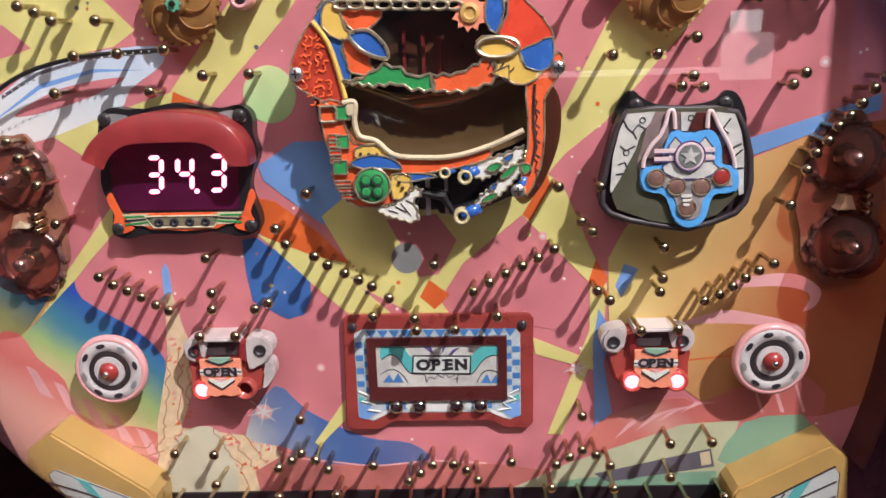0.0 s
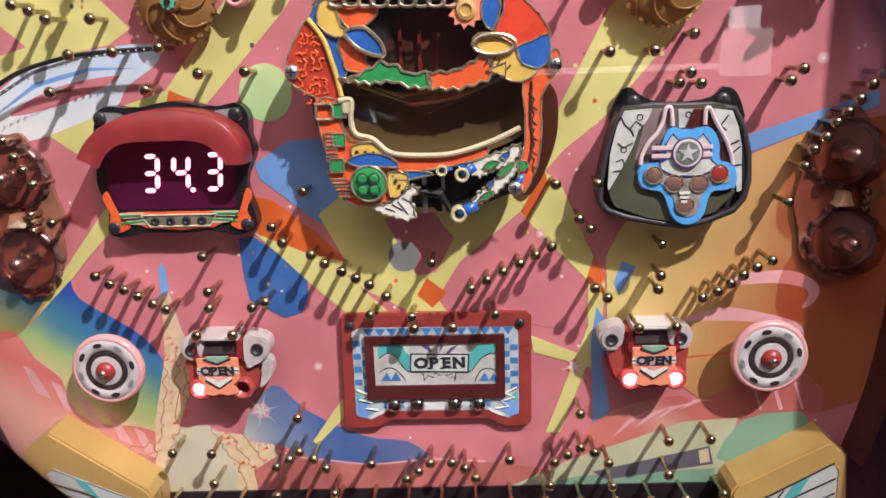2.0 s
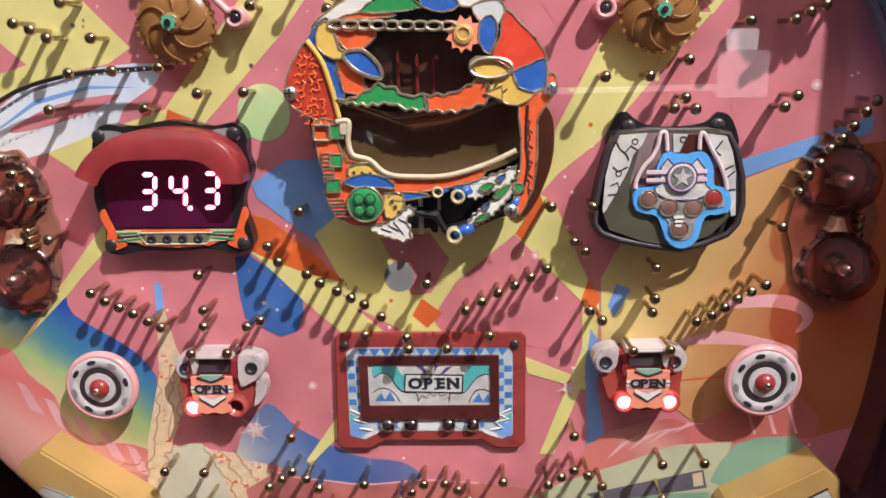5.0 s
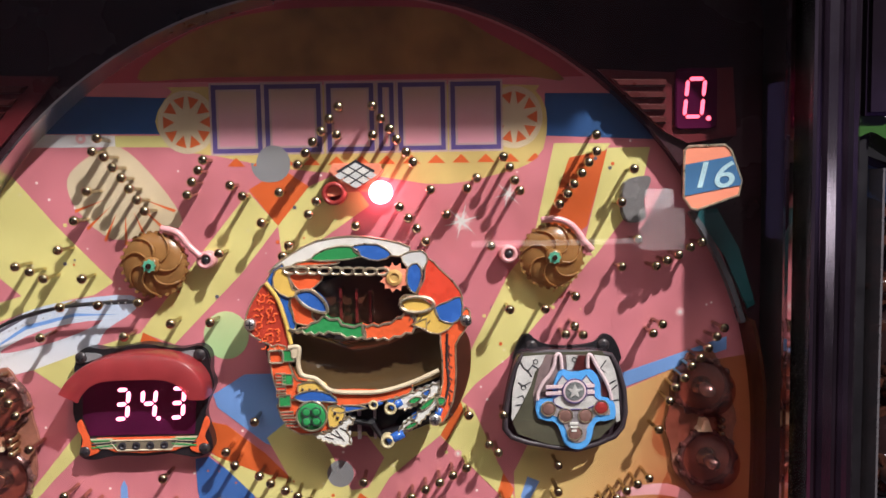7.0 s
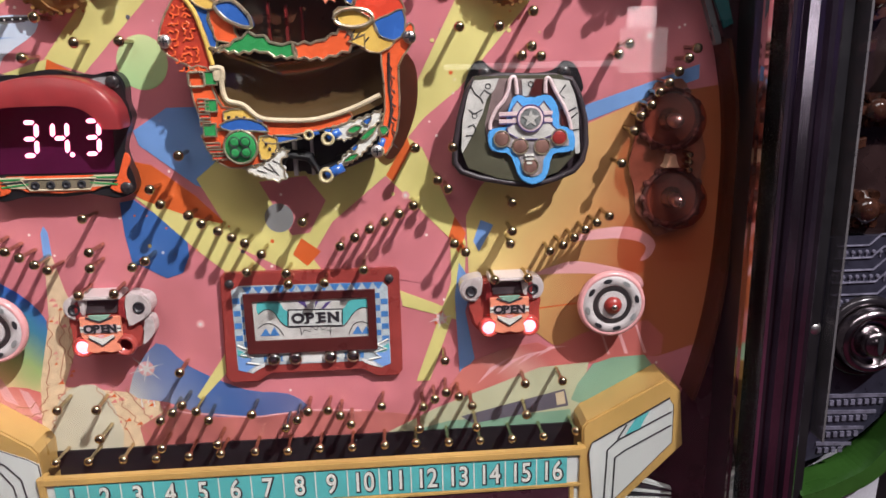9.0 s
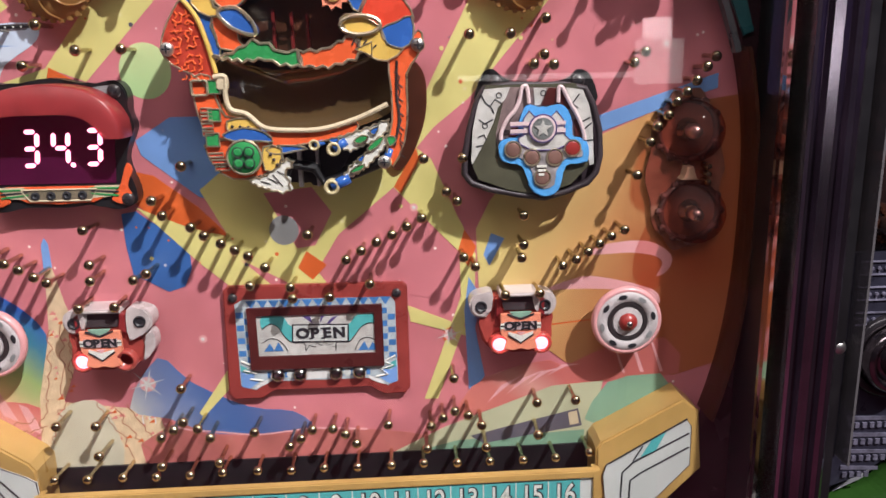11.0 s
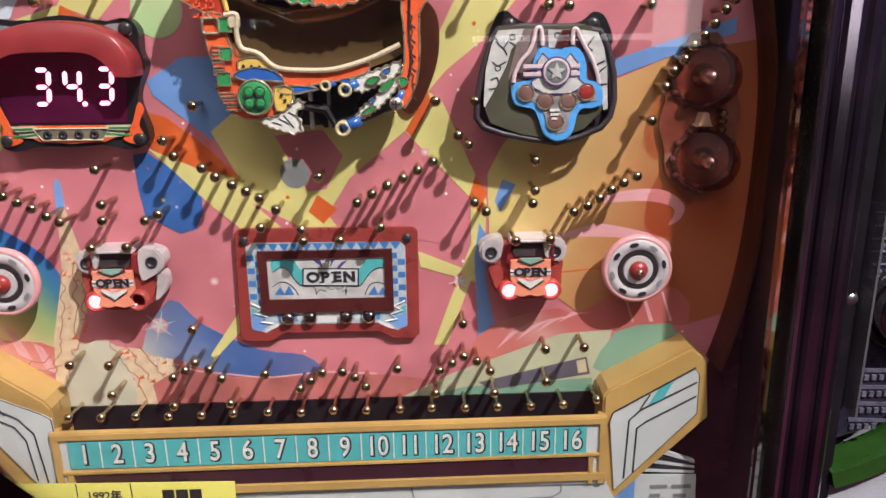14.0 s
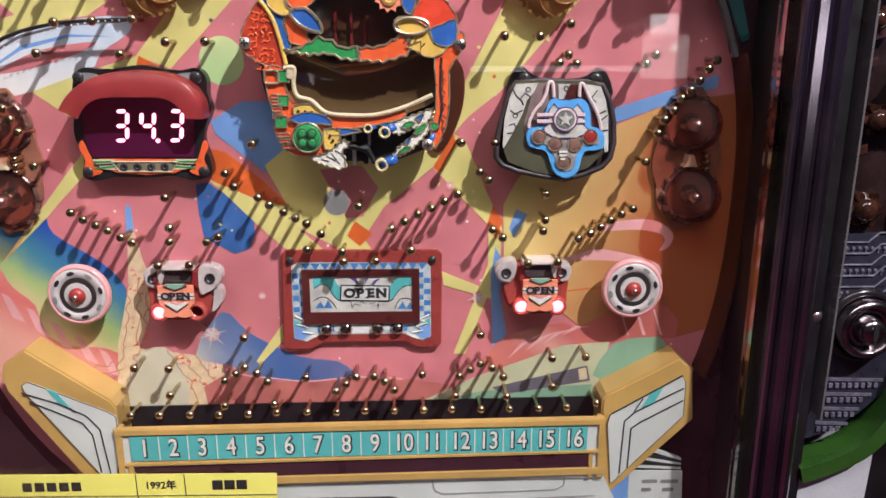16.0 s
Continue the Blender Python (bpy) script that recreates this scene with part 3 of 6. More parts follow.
for k in range(46):
    x, z = random.choice(((-140, 100), (-70, 85), (-20, -12), (62, 62), (95, 80), (52, 0), (-30, 108), (-60, -10), (120, 126)))
    x, z = x + random.uniform(-14, 14), z + random.uniform(-12, 12)
    patch("print_speck", (ORANGE, SLATE, TAN)[k % 3], oval(x, z, random.choice((0.4, 0.5, 0.9)), n=8))
patch("grey_spot", GREY, oval(-10.7, -6, 6.2, 6.4, 22))
patch("orange_kite", ORANGE, [(-6, -22.5), (-1.9, -15.3), (6.2, -21.6), (0, -28)])
patch("yellow_ray", YELLOW, [(35.8, 10.8), (45.4, 27), (51.4, 23), (65, -8), (69.7, -19.4), (68.9, -38), (52, -85), (46, -85), (63, -38), (62.9, -18)])
patch("pink_wedge", PINK, [(45.9, 27), (53, 35), (67, 46), (69, 20), (63, -4), (52, 22)])
patch("orange_kite", ORANGE, [(36, 11), (45.6, 27), (47, 22), (39, 8)])
patch("orange_kite", ORANGE, [(65, -8), (69.9, -15.8), (66.4, -24.6), (62.2, -17.3)])
patch("yellow_ray", YELLOW, [(39.9, -41), (66.8, -52.6), (67, -56.4), (41, -48.3)])
patch("orange_kite", ORANGE, [(55.4, -53), (59.2, -51), (59, -57.5), (55, -57.5)])
# right side
patch("tan_field", TAN, [(70, -8), (76, 4), (90, 20), (122, 30), (149, 41), (184, 46), (184, -70), (158, -78), (149, -77), (109, -70), (71, -39)], label="orange field running from yellow, right end toned for shade")
patch("blue_stripe", SKY, [(121, 38.1), (151.4, 47.9), (170, 54), (170, 48), (149, 41), (122.8, 31.5)])
patch("blue_wedge", SKY, [(82, -12.5), (75.5, -24.3), (73, -19.5), (76.3, -10)])
patch("blue_wedge", SKY, [(66.5, -29), (72.4, -39), (69, -52), (73, -75), (66, -84), (64.4, -44)])
patch("white_plume", PINK_PALE, [(122.7, -17), (142.6, -15.5), (154, -22), (153, -29), (148, -31.5), (150.5, -26), (147, -22.5), (136, -20.6), (118, -21)], 3)
patch("white_plume", PINK_PALE, [(100, -36), (110, -32), (121, -30.6), (146, -37), (150, -44), (144, -40.6), (130, -37), (112, -36)], 3)
for pts in ([(118, -21.4), (136, -21), (147, -23), (150.4, -26.4), (148, -31.8)], [(122, -16.6), (142, -15), (154.4, -21.6), (153.4, -29.4), (148, -32)], [(100, -36.4), (112, -36.4), (130, -37.4), (144, -41), (150, -44.4)], [(101, -35.4), (121, -30.2), (146.4, -36.6), (150.4, -44)]):
    part("plume_line", band(smoothed(pts, 4), 0.45, 0, 0.22), surface("brown_print_line", (0.30, 0.12, 0.06), 0.4), board)
patch("brown_line", ORANGE, [(98, -52), (124, -49.6), (124, -50.2), (98, -52.8)])
patch("red_rocks", RED_ROCK_EAST, [(62, -95), (67, -80), (84, -72), (102, -68.6), (109, -72), (123, -65), (153, -60), (160, -77), (126, -80), (103, -82)], 2)
for k in range(4):
    patch("rock_edge", PINK_PALE, [(74 + k * 9, -88 + k * 4), (80 + k * 9, -80 + k * 3), (92 + k * 8, -74 + k), (82 + k * 9, -81 + k * 3)])
for x, w in ((138, 1.4), (147, 1.0), (130, 0.9)):
    patch("rock_edge", PINK_PALE, [(x, -62), (x + w, -62), (x + 5 + w, -76), (x + 4.6, -76)])
patch("cream_field", printed("pale_sage_print", (0.46, 0.46, 0.31)), [(28, -112), (55, -99), (103, -81), (126, -79.4), (122, -99), (122, -112)])
patch("green_hill", TEAL_PRINT, [(118, -98), (121, -90), (128, -80.5), (137, -77.6), (152, -77), (158, -85), (122, -100)])
patch("green_path", TEAL_PRINT, [(36, -112), (60, -106), (118, -103), (118, -112)])
patch("grey_wall", SLATE, [(66, -104), (115, -92.4), (117, -101), (72, -108)])
patch("grey_wall_edge", CREAM, [(110.5, -94.5), (114.5, -93.5), (115.6, -99.8), (111.5, -100.6)])
for x, z, r in ((-49, -53, 4.2), (47.5, 110, 9), (69, 122, 7), (-75, -73, 8), (58, -55, 6), (-121, 150, 5), (44, 2, 4), (148, 66, 5)):
    for mat, k, n in ((PINK_PALE, 0.55, 18), (WHITE, 0.3, 14)):
        patch("star_glow", mat, oval(x, z, r * k * (0.8 if n == 18 else 0.6), n=n))
    if r > 5:
        patch("sparkle", WHITE, spiky(x, z, r, r * 0.11, 6, 0.26))
        patch("sparkle", WHITE, spiky(x, z, r * 0.6, r * 0.09, 6, 0.0))
# The black also stands for shadow in the recess above the tray bar.
part("gutter", prism([(-121, -140), (120, -140), (120, -109.4), (-121, -111.6)], 0, 1.2), BLACK, board, "black gutter strip that carries the recess shade")

# brass pins: rows from end to end, and single ones
pin_bm = turned(0, -1200, [(0.95, -3), (0.95, 12.2), (1.5, 12.7), (2.05, 13.6), (2.2, 14.3), (2.0, 15.1), (1.3, 15.8), (0, 16.1)], 12)
for f in pin_bm.faces:
    f.smooth = True
pin_mesh = bpy.data.meshes.new("pin")
pin_bm.to_mesh(pin_mesh)
pin_bm.free()
pin_mesh.materials.append(BRASS)


def pin(x, z):
    o = new("pin", pin_mesh)
    o.parent = board
    o.matrix_parent_inverse = Matrix.Translation(board.location).inverted()
    o.matrix_basis = Matrix.Translation(at(x, z)) @ Matrix.Rotation(random.uniform(-0.03, 0.03), 4, "X") @ Matrix.Rotation(random.uniform(-0.03, 0.03), 4, "Z")


random.seed(11)
for x0, z0, x1, z1, n in ((-130.8, -7.3, -104.3, -22, 6), (-45.3, -1, -22.9, -13.5, 5), (16.3, -16, 46.9, 0.2, 6), (104.5, -21.6, 129.5, -7, 6),
                          (141.6, 34.5, 163.3, 60.9, 7), (-158.2, 46, -149.2, 29.2, 4), (-105.4, 141.4, -89.4, 117.5, 6), (-64.1, 139.5, -71.3, 124.6, 4),
                          (-5.8, 160.4, -23.7, 136.1, 6), (9.2, 160.9, 26.4, 136.4, 6), (65, 138.4, 72.7, 123.3, 4), (105.7, 139.4, 90, 116.8, 6),
                          (132.2, 89.1, 153.1, 99.1, 5), (-114.3, -110.2, 102.3, -109, 16), (-146, 95.2, -134.1, 89.8, 3), (19.9, 117.5, 30.6, 102.5, 4), (-12.6, -98, -2.9, -90.9, 3), (48.1, -91.5, 58.9, -84.7, 3)):
    for i in range(n):
        pin(x0 + (x1 - x0) * i / (n - 1), z0 + (z1 - z0) * i / (n - 1))
LOW = [(-110, -84.6), (-93.9, -85.3), (-93.6, -99.5), (-56.3, -69.8), (-56.6, -85.2), (-61.4, -88.1), (-67.2, -91.9), (-68, -105.6), (-51, -88.5), (-46.5, -92.5), (-43.3, -104.4),
       (-27.1, -90.9), (6.2, -91), (11.2, -93.2), (15.6, -97.8), (30.2, -90.1), (58.7, -69.6), (64.5, -87.2), (70.2, -91.8), (46.1, -102.1), (72.1, -102.1), (94.5, -82.6), (95.1, -97.2), (110.7, -81.6), (117.1, -107)]
MID = [(-87.1, -0.9), (-86.4, -14.8), (-87.1, -21.2), (-69.8, -22), (-64.7, -19.1), (-93.7, -32.8), (-79.5, -32.6), (-16.7, -18), (1.3, -5.1), (-23.7, -26.1), (-7.1, -26.7), (-6.7, -31.9), (8.3, -31.5), (24.9, -26.4),
       (48.2, 24), (57.6, 11), (61.2, 7.1), (63.7, -17), (68.1, -20.6), (88.2, -0.2), (88, -11.9), (87.5, -17.3), (64.2, 24), (80.4, -33.2), (94.8, -33), (133.5, 14.8), (138.4, 28.5), (-144.8, 14.4), (-46.6, 23.8), (-55.5, 4.7), (-59.2, 10.2)]
HIGH = [(135.1, 63), (131.6, 59), (97, 76.6), (96.4, 63.3), (91.9, 59.4), (100.2, 58.8), (82.9, 71.1), (67.2, 71.4), (-136.9, 64.1), (-127.5, 77.2), (-111.6, 77.1), (-94.5, 78), (-101.2, 63.5), (-80.9, 68.8), (-63.7, 68.5), (-118.2, 89.3)]
TOP = [(-108.6, 148.9), (-110.5, 143.9), (-113.4, 126.7), (-119.8, 114.2), (-127, 101.7), (-52.8, 128.4), (-47.9, 123.2), (-31.9, 124.6), (-39.6, 111.8), (-58.6, 98.8), (-29, 102), (-31.4, 96.7),
       (-6.4, 148.6), (8.7, 148.8), (-16, 120.4), (-19.8, 114.6), (1, 109.8), (33.8, 124.8), (40.4, 113.4), (49.5, 125), (53.5, 129.1), (59.2, 99.2), (106, 146.7), (122.9, 131.7), (117.1, 117.5), (124.4, 101), (117.4, 89.1)]
for x, z in LOW + MID + HIGH + TOP:
    pin(x, z)

# ---- rails round the board ----
rail = thing("outer_rail", 180, 20, "smoked curved plastic rail round the playfield", "rail", d=7)
edge_line = [p for p in rim(180, -1.5) if p[0] > 100 and -95 < p[1] < 64]
edge_line.sort(key=lambda p: p[1])
part("strip", band(edge_line, 1.6, 0, 16), RAIL_CLEAR, rail)
arc = thing("metal_guide_arc", -140, 170, "thin bright metal guide arc", "guide arc", d=7)
part("strip", band([(195 * math.cos(radians(a)), RIM_C + 203 * math.sin(radians(a))) for a in range(100, 172, 3)], 1.0, 0, 15), CHROME, arc)
guide = thing("black_guide_rail", -130, 76, "black curved wire rail over the comet", "guide rail", d=6)
part("wire", tube(smoothed([(-181, 48), (-165, 62.5), (-149, 71.5), (-129, 76.3), (-112, 77.6), (-96, 78)], 5), 0.85, 10), BLACK, guide)
for k in range(26):
    u = -176 + k * 3
    part("rivet", turned(u, 53 + 24.8 * (1 - ((-98 - u) / 80) ** 2), [(0.4, 10.4), (0.4, 11.0), (0, 11.2)], 6), CHROME, guide)


# ---- attacker gate: red plate with a closed printed flap ----
gate = thing("attacker_gate", 0, -80, "red framed gate with a closed printed flap", "gate")
plate = [(-38, -31), (-36, -29), (38, -29.6), (40, -31.5), (39.8, -78), (37.5, -80.6), (28, -80.6), (22.5, -76), (-19.5, -76), (-25, -80.6), (-37, -80.6), (-39.4, -78)]
part("plate", prism(plate, 0.4, 3.0, 0.5), GATE_RED, gate, "red plastic plate")
part("printed_border", prism([(-33.5, -37), (-30, -35), (33, -35.8), (34.6, -38), (34.6, -74), (30, -76.4), (24, -72.6), (-21, -72.6), (-27.5, -76.4), (-33.8, -74)], 3.0, 3.15), surface("pale_blue_grey_print", (0.38, 0.43, 0.47), 0.35, 0, 0.3, 220, 0.1), gate, "white border with blue figures")
border = bpy.data.objects["printed_border"]
for k in range(13):
    x = -28.8 + k * 4.75
    part("blue_triangle", prism([(x, -35.6), (x + 4.6, -35.7), (x + 2.3, -39.2)], 3.1, 3.2), BORDER_BLUE, border)
for side in (-1, 1):
    for k in range(8):
        for c in range(2):
            if (k + c) % 2:
                continue
            x0 = side * 30.6 + 0.5 + (c - 0.5) * 3.4
            part("blue_check", prism(rect(x0 - 1.55, -43.2 - k * 2.9, x0 + 1.55, -40.6 - k * 2.9), 3.1, 3.2), BORDER_BLUE, border)
    cx = 0.4 + side * 26.5
    part("blue_corner", prism([(cx + side * 7.4, -67), (cx + side * 7.4, -74.6), (cx + side * 4, -75.6), (cx - side * 1, -72), (cx + side * 2, -71), (cx + side * 1, -68.5), (cx + side * 5, -69)], 3.1, 3.2), SKY, border)
    part("turquoise_corner", prism([(cx + side * 7.2, -64.5), (cx + side * 7.2, -67.5), (cx + side * 3, -69), (cx + side * 4.5, -66)], 3.1, 3.22), TURQ, border)
    part("zigzag", tube([(cx + side * 7, -62.5), (cx + side * 2, -65), (cx + side * 6, -67), (cx + side * 0.5, -68.6), (cx + side * 3.5, -71), (cx - side * 2, -72)], 0.45, 3.3, n=5), ENAMEL_WHITE, border)
    part("white_toe", prism(smoothed([(cx + side * 2, -75.8), (cx - side * 4, -73.4), (cx - side * 5, -71.6), (cx - side * 1, -73)], 3, True), 3.1, 3.26), WHITE, border)
part("blue_band", prism(rect(-22, -71, 22.6, -68.2), 3.1, 3.2), BORDER_BLUE, border)
for x in (-12, 12.6):
    part("white_dot", prism(oval(x, -69.6, 1.7, n=14), 3.1, 3.28), PALE, border)
part("centre_burst", prism([(-7, -67), (7.6, -67), (5, -70), (6, -72), (-5.4, -72), (-4.4, -70)], 3.1, 3.25), WHITE, border)
for x in (-17.5, -7.8, 7.8, 18):
    part("lamp_bead", turned(x, -69.6, [(3.3, 3.2), (3.2, 4.4), (2.2, 5.8), (0, 6.3)], 16), surface("silvered_bead", (0.70, 0.68, 0.67), 0.12, 1.0, 0.3, 300), gate, "round silvered lamp bead", True)
bm = bmesh.new()
outer, inner = rect(-28.4, -66.5, 29, -38.6), rect(-24.8, -60.6, 25.4, -42.2)
rows = [[bm.verts.new(at(x, z, d)) for x, z in loop] for loop, d in ((outer, 2.4), (outer, 4.7), (inner, 4.3), (inner, 2.4))]
for a, b in zip(rows, rows[1:]):
    for i in range(4):
        bm.faces.new((a[i], a[(i + 1) % 4], b[(i + 1) % 4], b[i]))
part("flap_frame", bm, RED_DEEP, gate, "dark red flap frame")
flap = part("flap", prism(rect(-25.4, -62.4, 26, -41.4), 3.2, 3.5), WORN_GREY, gate, "white flap with a turquoise picture")
for pts in ([(-22.3, -42.6), (-13.9, -42.7), (-11.4, -46.3), (-9.4, -48.4), (-10, -54.3), (-12.8, -52.2), (-15.9, -47.3), (-19.2, -45.9), (-22.7, -48.1)], [(27.2, -43.6), (18.2, -43.4), (15.9, -45.9), (14.1, -48.4), (13.8, -54.6), (15.9, -53.3), (19.5, -48.8), (23.4, -46.8), (27, -47.7)]):
    part("turquoise_sky", prism(smoothed(pts, 3, True), 3.4, 3.6), TURQ, flap)
for pts in ([(-22.7, -48.4), (-19.2, -46.2), (-15.9, -47.5), (-13.1, -52.2), (-10.1, -54.8), (-5.2, -55.2), (-4.5, -58.6)], [(27, -47.9), (23.4, -47.1), (19.5, -49), (16.1, -53.6), (13.8, -55.4), (8.9, -55.5), (8.3, -58.9)], [(-23.2, -54.8), (-19.7, -52.8), (-16.3, -53.4), (-13.6, -56.1), (-12.3, -58.7)], [(26.8, -55.9), (23.2, -53.8), (19.7, -54.2), (17.7, -56.7), (16.6, -59.3)]):
    part("cloud_line", tube(smoothed(pts, 4), 0.2, 3.55, n=5), INK, flap)
for pts in ([(-22.5, -58.5), (-19.8, -54.9), (-18.1, -58.5)], [(-18.4, -58.5), (-16.1, -54.4), (-14, -58.6)], [(18, -59.4), (20.7, -55.3), (22.5, -59.4)], [(22.2, -59.4), (24.3, -55.8), (26.6, -59.5)]):
    part("blue_peak", prism(pts, 3.4, 3.62), BORDER_BLUE, flap)
for pts in ([(-5.4, -42.9), (-2, -43), (-0.8, -46.6)], [(10, -43.2), (6.5, -46.7), (5, -46.7), (7.1, -44.2)], [(2.8, -43.1), (4.2, -43.1), (2.1, -46.6)]):
    part("blue_ray", prism(pts, 3.4, 3.62), TITLE_LINE, flap)
part("starburst", tube([(-4.5, -58.9), (-2.9, -56.3), (-0.5, -57.4), (0.2, -55.1), (2.3, -56.7), (3.6, -54.6), (4.9, -56.7), (7.5, -55.5), (6.9, -57.5), (8.9, -56.8), (8.2, -59.1)], 0.2, 3.55, n=5), INK, flap)
sign = [(-9.7, -46.5), (14.5, -47.1), (14.1, -55.3), (-10.3, -54.7)]
part("sign_edge", prism(sign, 3.4, 3.75), INK, flap)
part("sign", prism([(x + (0.6 if x < 0 else -0.6), z + (0.6 if k > 1 else -0.6)) for k, (x, z) in enumerate(sign)], 3.5, 3.9), PALE, flap)
sx, sz = (sign[0][0] + sign[1][0]) / 2, (sign[0][1] + sign[2][1]) / 2
slab_open("lettering", sx, sz, 4.7, 5.2, 4.0, flap)
for x, z in ((-34, -34), (35.4, -34.2)):
    screw(x, z, 2.8, gate, 2.0, DARK)

# ---- digital display with a red hood ----
disp = thing("digital_display", -98, 8, "red hooded number display in a black and orange case", "display")
case = smoothed([(-126, 52), (-121, 57.4), (-110, 56.4), (-95.4, 58.6), (-80.6, 56), (-71, 57.2), (-66.6, 53), (-66.6, 44.7), (-65.3, 38.6), (-70, 26.6), (-67, 14.2), (-68.2, 8.5), (-76, 6.2), (-83.5, 8.6), (-95, 7.6), (-111, 8), (-121.3, 6.2), (-126.7, 9), (-124.4, 17), (-128.4, 28), (-126.5, 38)], 4, True)
part("case", prism(case, 0, 7, 0.6), BLACK, disp, "black scalloped case")
for side in (-1, 1):
    sx = lambda v: -97 + side * v
    part("cheek", prism(smoothed([(sx(27.6), 25), (sx(29.4), 22), (sx(26.8), 16), (sx(28.2), 12), (sx(25), 8.4), (sx(20), 10.6), (sx(23.2), 14.4), (sx(25.4), 19.4)], 3, True), 6.6, 8.0, 0.3), VERMILION, disp, "orange cheek plate")
    part("arch", prism(smoothed([(sx(26), 50.6), (sx(17), 53.5), (sx(20), 55), (sx(26), 55), (sx(28.4), 52)], 3, True), 6.8, 7.6), GREY, disp)
    screw(sx(26), 53.2, 7.2, disp, 2.6, DARK)
    screw(sx(26.4), 10.6, 7.2, disp, 2.6, DARK)
    part("flash_ground", prism([(sx(24), 16.4), (sx(14), 16.4), (sx(11), 11.4), (sx(20), 11.8)], 7.8, 8.05), CREAM_PAINT, disp)
    for k in range(3):
        part("flash", prism([(sx(23.5), 15.6 - k * 1.5), (sx(12), 15.8 - k * 1.1), (sx(12.6), 15.2 - k * 1.1), (sx(23), 14.9 - k * 1.5)], 7.9, 8.3), (ENAMEL_GREEN, INK, ENAMEL_GREEN)[k], disp)
part("lower_bar", prism([(-118, 16.6), (-76, 16.2), (-74, 14), (-84, 9.6), (-97, 9.2), (-110, 9.8), (-120, 14.4)], 6.8, 7.9, 0.3), VERMILION, disp, "orange lower bar")
part("lamp_strip", prism([(-112, 15.4), (-82, 15.2), (-85, 10.6), (-109, 10.8)], 7.7, 8.2), surface("olive_brown_print", (0.16, 0.13, 0.09), 0.3), disp, "olive brown strip with dark dots")
part("strip_edge", tube([(-112, 15.4), (-82, 15.2), (-85, 10.6), (-109, 10.8)], 0.4, 8.2, True, 5), CREAM_PAINT, disp)
for k in range(4):
    part("dot", turned(-106.6 + k * 6.2, 12.8, [(1.75, 8.0), (1.75, 8.7), (1.0, 8.9), (0.6, 8.4), (0, 8.4)], 14), INK, disp)
part("screen", prism([(-122.5, 44.5), (-77, 44), (-73, 35), (-74.5, 17.2), (-121, 17.6), (-123.8, 27)], 3.0, 7.3), SCREEN, disp, "dark display window tinted for the figure glow")
part("figure_backing", prism(rect(-115, 20, -76, 42), 7.25, 7.35), SCREEN, disp)
for x, n in ((-106.6, "3"), (-94.6, "4"), (-82.0, "3")):
    segments(x + 0.3, 31.6, 5.6, 13.2, n, 7.5, LED, disp, 1.75, 0.11)
part("point", turned(-90.3, 24.8, [(1.0, 7.5), (1.0, 7.8), (0, 7.85)], 10), LED, disp)
hood_out = smoothed([(-129.5, 39.7), (-125, 46), (-117, 52), (-105.7, 55.6), (-91.9, 56.6), (-79, 54.6), (-71, 50), (-66.6, 43), (-66.0, 35.6)], 5)
bm = bmesh.new()
rows = []
for k, (shrink, d) in enumerate(((1.0, 7), (1.0, 15.5), (0.985, 18), (0.96, 19))):
    rows.append([bm.verts.new(at(-97.5 + (x + 97.5) * shrink, 36 + (z - 36) * shrink, d)) for x, z in hood_out])
inner_row = []
for i, (x, z) in enumerate(hood_out):
    u = i / (len(hood_out) - 1)
    inner_row.append(bm.verts.new(at(-120.5 + 47.5 * u, 45.2 - 9.5 * abs(2 * u - 1) ** 5, 19)))
rows.append(inner_row)
for a, b in zip(rows, rows[1:]):
    for i in range(len(a) - 1):
        bm.faces.new((a[i], a[i + 1], b[i + 1], b[i]))
part("hood", bm, RED_CLEAR, disp, "translucent red hood", True)

# ---- centre piece: painted relief of machinery round a dark opening ----
centre = thing("centre_ornament", 0, 12, "gaudy painted relief ornament round a dark opening", "ornament")
part("back_wall", prism(oval(0, 58, 43, 44, 40), 0, 1.6), DARK, centre, "dark inside wall")
skirt = [(-47, 67), (-43, 78), (-36, 88), (-28, 96), (-16, 102), (0, 104), (14, 102), (31, 95), (41, 84), (47.5, 70), (45, 62), (42, 55), (42.5, 43), (38, 29), (32, 21), (10, 13), (6, 20), (-4, 22), (-7, 15), (-21, 19.5), (-29, 22), (-34, 31), (-34.5, 41), (-37, 51), (-36.5, 57)]
part("body_wall", tube([(x * 0.96, 58 + (z - 58) * 0.96) for x, z in skirt], 2.2, 12.5, True, 8), BLACK, centre, "black shaded body edge")
bm = bmesh.new()
rows = [[bm.verts.new(at(x * k, 58 + (z - 58) * k, d)) for x, z in skirt] for k, d in ((0.93, 0), (0.96, 13.5), (0.92, 13.5), (0.89, 0))]
for a, b in zip(rows, rows[1:]):
    for i in range(len(skirt)):
        bm.faces.new((a[i], a[(i + 1) % len(skirt)], b[(i + 1) % len(skirt)], b[i]))
part("side_wall", bm, BLACK, centre, "black plastic side wall")
part("clear_flange", prism(smoothed([(44, 62), (50, 56), (50, 40), (44, 24), (38, 18), (34, 24), (40, 36), (42, 48)], 4, True), 1.0, 2.2), RAIL_CLEAR, centre, "clear flange")
part("upper_recess", prism([(-24, 66), (-16, 84), (-3, 88), (22, 87), (25, 70), (12, 63), (-10, 66)], 2, 6), surface("dark_red_recess", (0.060, 0.020, 0.010), 0.3, 0, 0.5, 60), centre, "dark red recess")
